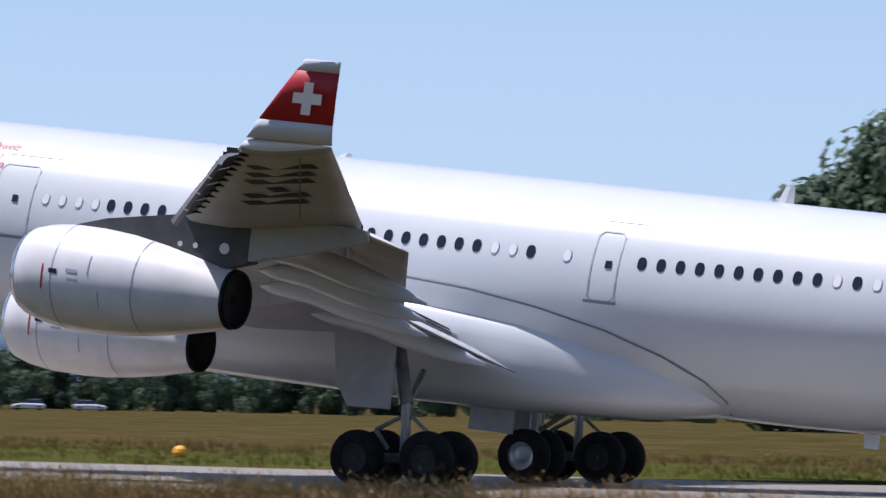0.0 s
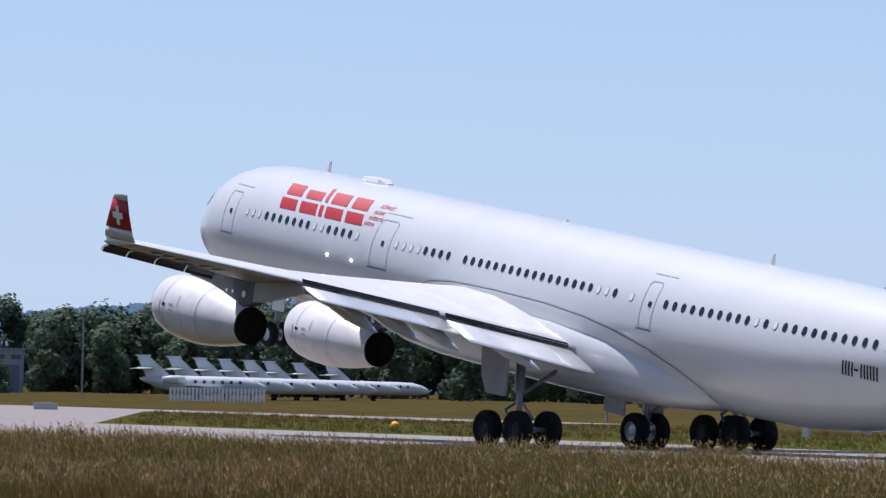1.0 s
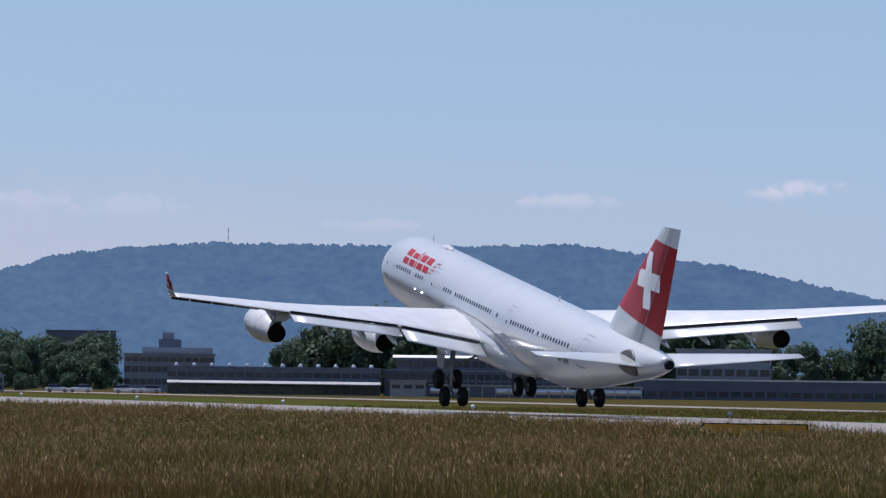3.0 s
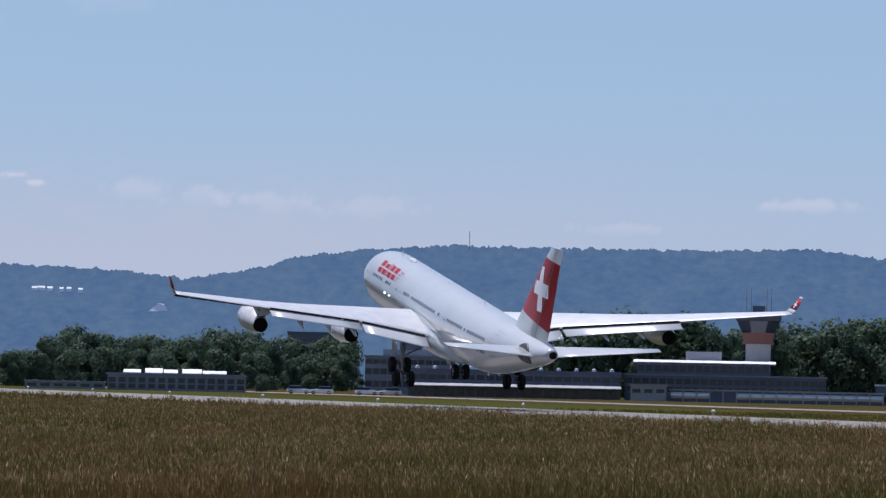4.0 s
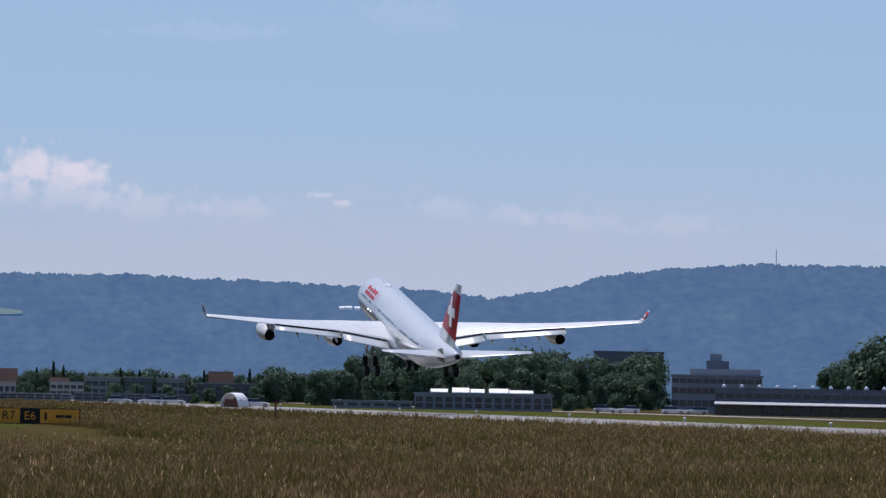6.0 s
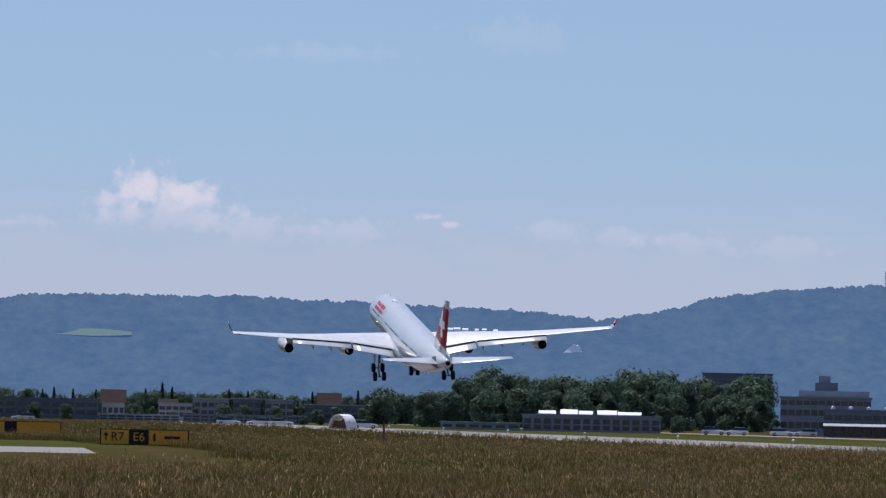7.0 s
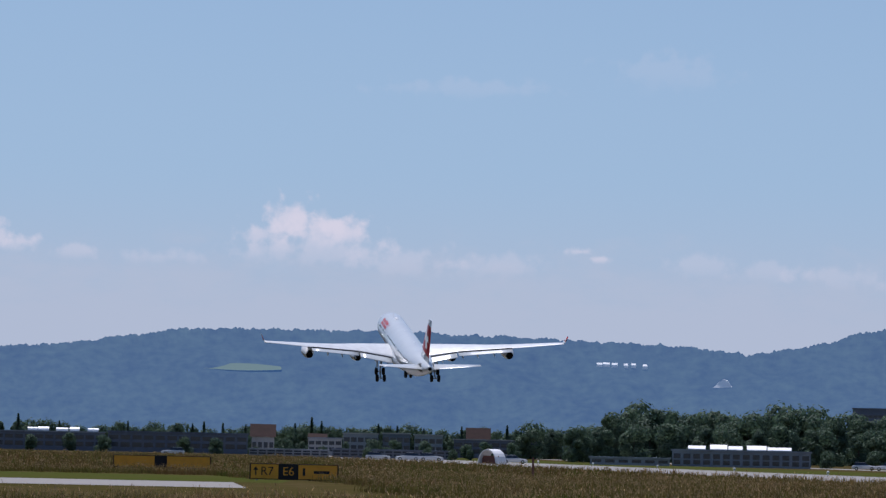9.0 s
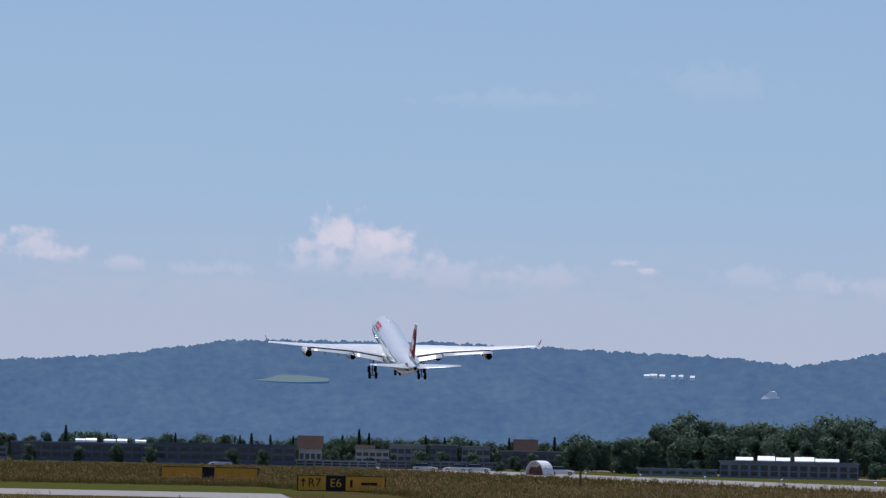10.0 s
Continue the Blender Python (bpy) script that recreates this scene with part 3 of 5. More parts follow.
def engine(left, nozzle, z):
    e = new("engine")
    e.parent = plane
    tagged(e, "white long-cowled jet engine with black nozzle")
    a0 = nozzle - 5.4

    def ring(x, r, dz=0.0):
        return [P(a0 + x, left + r * math.sin(2 * math.pi * i / 36), z + 0.02 * (5.4 - x) + r * math.cos(2 * math.pi * i / 36)) for i in range(36)]

    smooth(part("cowl", loft([ring(x, r) for x, r in NAC], cap=False), NACELLE, e, "white engine cowl"))
    smooth(part("inlet_lip", loft([ring(x, r) for x, r in ((0.16, 1.005), (0.04, 0.93), (-0.03, 0.86), (0.05, 0.8), (0.3, 0.78))], cap=False), BARE, e, "bare metal inlet lip"))
    smooth(part("inlet", loft([ring(x, r) for x, r in ((0.3, 0.78), (0.9, 0.8), (0.95, 0.3), (0.6, 0.05))], cap=True), DUCT_BLACK, e))
    smooth(part("nozzle", loft([ring(x, r) for x, r in ((5.36, 0.685), (5.48, 0.66), (5.42, 0.61), (4.6, 0.58), (4.5, 0.3), (5.3, 0.14), (5.5, 0.03))], cap=True), DUCT_BLACK, e, "black exhaust nozzle"))
    for x in (1.25, 3.3):
        r = curve_at(NAC, x)[0]
        part("cowl_seam", loft([ring(x, r + 0.006), ring(x + 0.035, r + 0.006)], cap=False), OUTLINE, e)
    if left > 0:
        for x, t0, t1, w2, mat in ((1.0, 78, 106, 0.04, RED), (1.2, 82, 87, 0.22, INK), (1.65, 80, 84, 0.3, OUTLINE), (1.7, 90, 93, 0.3, OUTLINE), (2.2, 62, 84, 0.03, OUTLINE), (2.5, 100, 118, 0.03, OUTLINE)):
            bm = bmesh.new()
            rows2 = []
            for k in range(7):
                t = radians(t0 + (t1 - t0) * k / 6)
                rows2.append([bm.verts.new(P(a0 + xx, left + (curve_at(NAC, xx)[0] + 0.008) * math.sin(t), z + 0.02 * (5.4 - xx) + (curve_at(NAC, xx)[0] + 0.008) * math.cos(t))) for xx in (x, x + w2)])
            for p, q in zip(rows2, rows2[1:]):
                bm.faces.new((p[0], p[1], q[1], q[0]))
            part("cowl_marking", bm, mat, e)
    # strake and pylon
    wy = abs(left)
    rr = []
    for a, zt, zb, th in ((a0 + 0.9, z + 1.22, z + 1.0, 0.06), (a0 + 2.0, z + 1.5, z + 0.95, 0.2), (le(wy) + 0.3, wz(wy) + twist(wy) * 4.5 + 0.1, z + 0.85, 0.26), (nozzle - 0.3, wz(wy) + 0.05, z + 0.66, 0.26), (nozzle + 0.35, wz(wy) + 0.0, z + 0.85, 0.25)):
        rr.append([P(a, left + y, zz) for y, zz in ((-th, zb), (th, zb), (th * 0.9, zt), (-th * 0.9, zt))])
    py = part("pylon", loft(rr), DARKGREY, e, "dark grey engine pylon")
    part("pylon_tail", loft([[P(a, left + y, zz) for y, zz in ((-th, zb), (th, zb), (th * 0.9, zt), (-th * 0.9, zt))] for a, zt, zb, th in ((nozzle + 0.36, wz(wy), z + 0.9, 0.25), (nozzle + 1.5, wz(wy) - 0.05, z + 1.15, 0.2), (nozzle + 3.2, wz(wy) - 0.15, wz(wy) - 0.4, 0.05))]), GREY_LOW, e)
    for k in (0.8, 1.2, 1.95):
        bm = bmesh.new()
        sg = 1 if left > 0 else -1
        bmesh.ops.create_circle(bm, cap_ends=True, radius=0.065 if k < 1.5 else 0.13, segments=12, matrix=Matrix.Translation(P(nozzle - 2.2 + k, left + 0.272 * 1, z + 1.12)) @ Matrix.Rotation(radians(90), 4, "Y"))
        part("vent", bm, GREY, py)


for sg in (1, -1):
    before = set(plane.children)
    engine(sg * 19.66, 34.5, 4.17)
    engine(sg * 9.36, 27.95, 2.6)
    bending[sg] += [o for o in plane.children if o not in before]

# ---- tail ----
def fin_edge(z):
    f = (z - 7.6) / (16.15 - 7.6)
    return 50.0 + (59.4 - 50.0) * f, 59.9 + (62.6 - 59.9) * f


def fin_ring(z, u0=0.0, u1=1.0, dz=(0.0, 0.0)):
    l0, t0 = fin_edge(z)
    c = t0 - l0
    th = 0.34 - 0.02 * (z - 7.6)
    pts = [(u0, 0), (u0 + 0.03, 0.35), (u0 + 0.12, 0.7), (u0 + 0.3, 1.0), (0.5, 0.95), (u1, 0.35 if u1 < 1 else 0.03)] if u0 == 0 else [(u0, 0.62), ((u0 + u1) / 2, 0.36), (u1, 0.02)]
    pts = pts + [(u, -v) for u, v in pts[::-1] if v or u0]
    return [P(l0 + c * u, v * th, z + dz[0] + (dz[1] - dz[0]) * u) for u, v in pts]


for z0, z1, s0, s1, mat, nm in ((7.0, 9.3, (0, 0), (0.25, -0.65), WHITE, "fin_foot"), (9.3, 14.95, (0.25, -0.65), (0.15, -0.05), RED, "fin"), (14.95, 16.15, (0.15, -0.05), (0, 0.15), WHITE, "fin_top")):
    rr = [fin_ring(z0 + (z1 - z0) * k / 3, 0.0, 1.0, (s0[0] + (s1[0] - s0[0]) * k / 3, s0[1] + (s1[1] - s0[1]) * k / 3)) for k in range(4)]
    fn = part(nm, loft(rr, cap=nm == "fin_top"), mat, plane, "red tail fin" if mat is RED else "white fin end")
    if nm != "fin_top":
        smooth(fn)
for s in (1, -1):
    bm = bmesh.new()
    for u, v in ((2.0, 0.6), (0.6, 2.0)):
        rows2 = []
        for k in range(7):
            a = 57.75 - u + 2 * u * k / 6
            col = []
            for j in range(7):
                z = 12.15 - v + 2 * v * j / 6
                l0, t0 = fin_edge(z)
                uu = (a - l0) / (t0 - l0)
                th = (0.34 - 0.02 * (z - 7.6)) * np.interp(uu, [0, 0.03, 0.12, 0.3, 0.5, 1.0], [0, 0.35, 0.7, 1.0, 0.95, 0.03])
                col.append(bm.verts.new(P(a, s * (th + (0.03 if u > v else 0.034)), z)))
            rows2.append(col)
        for p, q in zip(rows2, rows2[1:]):
            for j in range(6):
                bm.faces.new((p[j], q[j], q[j + 1], p[j + 1]))
    part("cross", bm, CROSS, plane, "white cross on the red fin")
    bm = bmesh.new()
    vs = []
    for k in range(9):
        z = 7.7 + (16.1 - 7.7) * k / 8
        l0, t0 = fin_edge(z)
        th = (0.34 - 0.02 * (z - 7.6)) * 0.62
        vs.append([bm.verts.new(P(l0 + (t0 - l0) * u, s * (th + 0.04), z)) for u in (0.683, 0.697)])
    for p, q in zip(vs, vs[1:]):
        bm.faces.new((p[0], p[1], q[1], q[0]))
    part("rudder_gap", bm, SEAM, plane)
    # tailplane
    rr = []
    for f in (0.0, 0.25, 0.5, 0.75, 1.0):
        y = 0.6 + 9.05 * f
        l0, t0 = 54.9 + 6.3 * f, 59.9 + 2.75 * f
        c = t0 - l0
        rr.append([P(l0 + c * u, s * y, 6.45 + 1.25 * f + v * c * 0.8) for u, v in FOIL])
    smooth(part("tailplane", loft(rr), WHITE, plane, "white swept tailplane"))
apu = bmesh.new()
tube(apu, P(61.9, 0, 7.0), P(62.35, 0, 7.06), 0.36, 0.3, 16)
part("exhaust_cone", apu, DUCT_BLACK, plane, "dark exhaust at the tail cone")


# ---- landing gear ----
def wheel_mesh(r, w):
    prof = [(-w / 2, r * 0.52), (-w / 2, r * 0.85), (-w * 0.38, r * 0.96), (-w * 0.2, r), (w * 0.2, r), (w * 0.38, r * 0.96), (w / 2, r * 0.85), (w / 2, r * 0.52)]
    rim = [(-w * 0.3, 0.02), (-w * 0.34, r * 0.2), (-w * 0.25, r * 0.3), (-w * 0.28, r * 0.42), (-w * 0.47, r * 0.53), (w * 0.47, r * 0.53), (w * 0.28, r * 0.42), (w * 0.25, r * 0.3), (w * 0.34, r * 0.2), (w * 0.3, 0.02)]
    out = []
    for pr, mt in ((prof, RUBBER), (rim, RIM)):
        bm = loft([[(x, q * math.cos(2 * math.pi * i / 28), q * math.sin(2 * math.pi * i / 28)) for i in range(28)] for x, q in pr], cap=False)
        me = bpy.data.meshes.new("wheel")
        bm.to_mesh(me)
        bm.free()
        me.materials.append(mt)
        me.polygons.foreach_set("use_smooth", [True] * len(me.polygons))
        out.append(me)
    return out


BIG, SMALL = wheel_mesh(0.72, 0.52), wheel_mesh(0.55, 0.36)
HUB = material("dark_hub", (0.018, 0.018, 0.02), 0.7, second=(0.028, 0.028, 0.028), scale=4)
DARK_HUBBED = [BIG[0], BIG[1].copy()]
DARK_HUBBED[1].materials[0] = HUB


def wheel(meshes, parent, at):
    t = new("tyre", meshes[0])
    t.parent = parent
    t.location = at
    r = new("rim", meshes[1])
    r.parent = t
    tagged(r, "metal wheel rim")


bogies = []
WZ = 0.22
for s in (1, -1):
    bm = bmesh.new()
    tube(bm, P(31.2, s * 5.0, 3.4), P(31.9, s * 5.36, 1.6), 0.2, 0.2)
    tube(bm, P(31.9, s * 5.36, 1.7), P(32.0, s * 5.36, WZ), 0.13, 0.13)
    tube(bm, P(31.9, s * 5.36, 1.5), P(31.2, s * 3.2, 2.4), 0.08)
    tube(bm, P(31.75, s * 5.36, 1.25), P(31.1, s * 5.36, 0.85), 0.06)
    tube(bm, P(31.1, s * 5.36, 0.85), P(31.5, s * 5.36, 0.4), 0.06)
    tube(bm, P(32.1, s * 5.36, 1.3), P(32.9, s * 5.36, 0.75), 0.05)
    part("main_strut", bm, STEEL, plane, "steel main landing gear leg")
    bm = loft([[P(29.9, s * 5.85, 3.3), P(31.7, s * 5.85, 3.3), P(31.7, s * 5.85, 1.45), P(30.5, s * 5.85, 1.4), P(30.1, s * 5.85, 2.0)], [P(29.9, s * 5.95, 3.3), P(31.7, s * 5.95, 3.3), P(31.7, s * 5.95, 1.45), P(30.5, s * 5.95, 1.4), P(30.1, s * 5.95, 2.0)]])
    part("gear_door", bm, DOOR_SHADE_GREY, plane, "grey gear leg door")
    bg = new("bogie")
    bg.parent = plane
    bg.location = P(32.0, s * 5.36, WZ)
    tagged(bg, "four-wheel main gear bogie")
    bm = bmesh.new()
    tube(bm, (0, 1.1, 0), (0, -1.1, 0), 0.13)
    for y in (0.99, -0.99):
        tube(bm, (-0.7, y, 0), (0.7, y, 0), 0.09)
    part("bogie_beam", bm, STEEL, bg)
    for x in (-0.7, 0.7):
        for y in (0.99, -0.99):
            wheel(DARK_HUBBED, bg, (x, y, 0))
    bogies.append(bg)
bm = bmesh.new()
tube(bm, P(33.1, 0, 2.0), P(33.1, 0, WZ + 0.17), 0.16)
tube(bm, P(33.1, 0.55, WZ + 0.17), P(33.1, -0.55, WZ + 0.17), 0.08)
tube(bm, P(33.1, 0, 1.0), P(34.3, 0, 1.9), 0.07)
part("centre_strut", bm, STEEL, plane, "steel centre landing gear leg")
for y in (0.5, -0.5):
    wheel(BIG, plane, P(33.1, y, WZ + 0.18))
for y in (0.95, -0.95):
    part("gear_door", boxes((-y - 0.03, 32 - 32.9, 0.95, -y + 0.03, 32 - 31.6, 2.0)), DOOR_SHADE_GREY, plane, "grey hanging gear door")
bm = bmesh.new()
tube(bm, P(6.5, 0, 2.4), P(6.6, 0, 0.35), 0.12)
tube(bm, P(6.6, 0.4, 0.3), P(6.6, -0.4, 0.3), 0.07)
tube(bm, P(6.55, 0, 1.2), P(7.7, 0, 2.2), 0.06)
part("nose_strut", bm, STEEL, plane, "steel nose gear leg")
for y in (0.36, -0.36):
    wheel(SMALL, plane, P(6.6, y, 0.3))
for y in (0.6, -0.6):
    part("gear_door", boxes((-y - 0.02, 32 - 7.9, 1.45, -y + 0.02, 32 - 7.0, 2.35)), WHITE, plane, "white nose gear door")


# ================= ground =================
GRASSLAND = material("airfield_grass", (0.062, 0.047, 0.018), 0.95, second=(0.043, 0.04, 0.012), scale=0.03, bump=0.4, detail=10, third=(0.08, 0.06, 0.03))
LAWN = material("mown_grass", (0.045, 0.060, 0.012), 0.95, second=(0.06, 0.062, 0.017), scale=0.08, bump=0.3, detail=8, third=(0.065, 0.064, 0.022))
CONCRETE = material("runway_surface", (0.225, 0.2, 0.175), 0.6, second=(0.19, 0.17, 0.15), scale=0.15, detail=8, third=(0.2, 0.18, 0.158))

for q, sp in ((GRASSLAND, 0.0), (LAWN, 0.0), (CONCRETE, 0.35)):
    q.node_tree.nodes["Principled BSDF"].inputs["Specular IOR Level"].default_value = sp


def spot(az, d, z=0.0):
    a = radians(az)
    return Vector((d * math.cos(a), d * math.sin(a), z))


def flat(name, pts, z, mat, label="", kind="structure", thick=0.0):
    bm = bmesh.new()
    vs = [bm.verts.new((x, y, z)) for x, y in pts]
    f = bm.faces.new(vs)
    bmesh.ops.recalc_face_normals(bm, faces=[f])
    if f.normal.z < 0:
        bmesh.ops.reverse_faces(bm, faces=[f])
    if thick:
        r = bmesh.ops.extrude_face_region(bm, geom=[f])
        bmesh.ops.translate(bm, verts=[v for v in r["geom"] if isinstance(v, bmesh.types.BMVert)], vec=(0, 0, -thick))
        bmesh.ops.recalc_face_normals(bm, faces=bm.faces)
    return tagged(part(name, bm, mat), label, "", "", kind)


flat("ground", [(-4900, -4900), (4900, -4900), (4900, 4900), (-4900, 4900)], 0, GRASSLAND, "dry brown and green airfield grass")
flat("runway", [(88, -900), (118, -900), (118, 2600), (88, 2600)], 0.012, CONCRETE, "pale grey runway")
flat("verge", [(118, -900), (150, -900), (150, 1500), (118, 1500)], 0.006, LAWN, "green mown strip beside the runway")
flat("taxiway", [(176, 240), (190, 240), (190, 1500), (176, 1500)], 0.010, CONCRETE, "pale parallel taxiway")
flat("taxiway_link", [(118, 196), (118, 236), (176, 330), (176, 285)], 0.014, CONCRETE, "pale taxiway link to the runway")
flat("taxiway_crossing", [(-200, 218), (19, 218), (21, 250), (-200, 250)], 0.010, CONCRETE, "pale taxiway strip across the grass")
flat("verge_crossing", [(-200, 252), (24, 252), (30, 300), (-200, 300)], 0.006, LAWN, "green strip behind the taxiway")

# tall seeding grass in front of the runway: stuff
GRASS = leafy("tall_grass", (0.215, 0.118, 0.046), (0.105, 0.118, 0.018), 0.09, 0.3)
SEED = leafy("grass_seed", (0.46, 0.30, 0.15), (0.25, 0.18, 0.065), 0.13, 0.3)


def tall_grass(name, spots, h, wide, blades, seeds, rng, label):
    n = len(spots) * blades
    base = np.repeat(spots, blades, axis=0) + rng.normal(0, 0.16, (n, 2))
    patchy = np.array([0.68 + 0.62 * (noise.noise((x / 7, y / 7, 0.5)) + 0.9 * noise.noise((x / 1.7, y / 1.7, 4.5)) + 0.5) for x, y in spots])
    hh = h * rng.uniform(0.5, 1.2, n) * np.repeat(np.clip(patchy, 0.45, 1.5) * rng.uniform(0.75, 1.2, len(spots)), blades)
    t = rng.uniform(0, 2 * np.pi, n)
    lean = rng.normal(0.1, 0.22, (n, 2)) * hh[:, None] + np.array([-0.10, 0.10]) * hh[:, None]
    w = wide * rng.uniform(0.6, 1.4, n)
    dx, dy = np.cos(t) * w, np.sin(t) * w
    v = np.zeros((n, 5, 3))
    v[:, 0, :2], v[:, 1, :2] = base - np.stack([dx, dy], 1), base + np.stack([dx, dy], 1)
    mid = base + lean * 0.4
    v[:, 2, :2], v[:, 3, :2] = mid + np.stack([dx, dy], 1) * 0.8, mid - np.stack([dx, dy], 1) * 0.8
    v[:, 2, 2] = v[:, 3, 2] = hh * 0.62
    v[:, 4, :2], v[:, 4, 2] = base + lean, hh
    i = np.arange(n)[:, None] * 5
    faces = [tuple(f) for f in (i + np.array([0, 1, 2, 3])).tolist()] + [tuple(f) for f in (i + np.array([3, 2, 4])).tolist()]
    me = bpy.data.meshes.new(name)
    me.from_pydata(v.reshape(-1, 3).tolist(), [], faces)
    ob = tagged(solid(name, me, GRASS), label, "grass", "", "stuff")
    if seeds:
        pick = rng.random(n) < seeds
        tip = v[pick, 4]
        m = len(tip)
        s = np.zeros((m, 4, 3))
        sw = wide * 1.7 * rng.uniform(0.6, 1.4, m)
        sh = 0.11 * rng.uniform(0.6, 1.5, m) * (h / 0.55)
        tt = rng.uniform(0, 2 * np.pi, m)
        dirs = np.stack([np.cos(tt), np.sin(tt), 0 * tt], 1) * sw[:, None]
        ln = np.concatenate([lean[pick], np.full((m, 1), 0.35)], 1)
        ln = ln / np.linalg.norm(ln, axis=1)[:, None] * sh[:, None]
        s[:, 0], s[:, 1], s[:, 2], s[:, 3] = tip - ln * 0.6, tip + dirs, tip + ln, tip - dirs
        me = bpy.data.meshes.new("grass_seed_heads")
        me.from_pydata(s.reshape(-1, 3).tolist(), [], (np.arange(m)[:, None] * 4 + np.arange(4)).tolist())
        tagged(solid("seed_heads", me, SEED, None), "pale dry seed heads of tall grass", "grass", "", "stuff")
    return ob


rng = np.random.default_rng(4)


def scatter(n, test, r0, r1, a0, a1, clump=0.02):
    r = np.sqrt(rng.uniform(r0 * r0, r1 * r1, n))
    a = np.radians(rng.uniform(a0, a1, n))
    p = np.stack([r * np.cos(a), r * np.sin(a)], 1)
    keep = test(p[:, 0], p[:, 1])
    return p[keep]


def near_field(x, y):
    # ragged edge towards the runway
    cut = ((x < 24) & (y > 158) & (y < 300)) | ((x < 27.5) & (y > 215) & (y < 272))
    return (x < 84 + 2.5 * np.sin(y * 0.31) * np.sin(y * 0.083)) & ~cut


tall_grass("tall_grass", scatter(52000, near_field, 74, 150, 18, 96), 0.44, 0.007, 9, 0.4, rng, "tall seeding meadow grass beside the runway")
tall_grass("tall_grass", scatter(60000, near_field, 150, 330, 55, 96), 0.46, 0.013, 7, 0.35, rng, "tall meadow grass beside the runway")
tall_grass("tall_grass", scatter(20000, near_field, 330, 800, 76, 96), 0.46, 0.035, 6, 0.25, rng, "tall meadow grass farther along the runway")


def verge_field(x, y):
    link = (y > 194 + (x - 118) * 1.534) & (y < 238 + (x - 118) * 1.62)
    return (x > 118.6) & (x < 174) & ~link


tall_grass("verge_grass", scatter(46000, verge_field, 125, 420, 18, 74), 0.24, 0.016, 6, 0.12, rng, "short green and brown grass behind the runway")

# ================= hills and sky =================
RIDGE = ((10, 1.1), (20, 1.2), (40, 1.2), (46, 1.3), (48.6, 1.45), (49.8, 1.47), (51, 1.25), (54, 1.1), (57, 1.16), (60, 0.9), (64, 0.85), (66.1, 1.2), (68, 1.6), (70.1, 1.87), (71.6, 1.83), (73.1, 1.83),
         (75, 1.84), (76.6, 1.70), (77.1, 1.62), (77.35, 1.5), (78.4, 1.33), (79.6, 1.43), (81, 1.47), (83, 1.54), (85.8, 1.52), (87.5, 1.28), (89, 1.20), (95, 1.1), (110, 1.0))
# the haze is a blue glow mixed into the hill's own material
HILL = hazed("wooded_hill_hazed", (0.004, 0.011, 0.012), (0.10, 0.145, 0.09), (0.060, 0.150, 0.345), 0.58, 2.4)


def hills(name, ridge, a0, a1, d0, d1, mat, label, n, rough, rows=14):
    """A wooded rise whose skyline stands at the ridge's elevations, with tree crowns along the top."""
    vs, fs, uv = [], [], []
    for i in range(n):
        az = a0 + (a1 - a0) * i / (n - 1)
        top = curve_at(ridge, az)[0]
        for j in range(rows):
            f = j / (rows - 1)
            d = d0 + (d1 - d0) * f
            p = spot(az, d)
            el = top * f ** 0.75
            z = 2.18 + d * math.tan(radians(el)) if j else -2.0
            if j:
                z += 6 * rough * noise.noise((az * 1.3, f * 5, 1.3)) * min(1, 4 * (1 - f))
            if j == rows - 1:
                z += rough * (2.5 * noise.noise((az * 9, 0.3, 0)) + 2.2 * noise.noise((az * 34, 3.3, 0)) + 1.6 * abs(noise.noise((az * 80, 8.3, 0))))
            vs.append((p.x, p.y, z))
            uv.append((az * 0.5, el))
    for i in range(n - 1):
        for j in range(rows - 1):
            k = i * rows + j
            fs.append((k, k + rows, k + rows + 1, k + 1))
    me = bpy.data.meshes.new(name)
    me.from_pydata(vs, [], fs)
    layer = me.uv_layers.new(name="heading")
    ix = np.empty(len(me.loops), dtype=np.int32)
    me.loops.foreach_get("vertex_index", ix)
    layer.data.foreach_set("uv", np.array(uv, dtype=np.float32)[ix].ravel())
    return smooth(tagged(solid(name, me, mat), label, "hill", "", "structure"))


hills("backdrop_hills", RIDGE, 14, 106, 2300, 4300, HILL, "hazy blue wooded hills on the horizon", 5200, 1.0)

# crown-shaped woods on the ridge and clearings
# meadow and white tones carry the same mixed-in haze glow
MEADOW = hazed("far_meadow_hazed", (0.11, 0.16, 0.07), (0.14, 0.18, 0.09), (0.10, 0.19, 0.32), 0.5, 6.0)
HOUSEW = hazed("far_white_hazed", (0.85, 0.85, 0.85), (0.75, 0.75, 0.75), (0.3, 0.4, 0.55), 0.3, 6.0)

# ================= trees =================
# leaf tones lifted and blued to stand in for distance haze
HAZED_LEAF = leafy("leaves", (0.058, 0.098, 0.066), (0.098, 0.145, 0.082), 0.15, 0.42, 0.3)
BARK = material("bark", (0.09, 0.07, 0.05), 0.9, second=(0.06, 0.05, 0.04), scale=3)


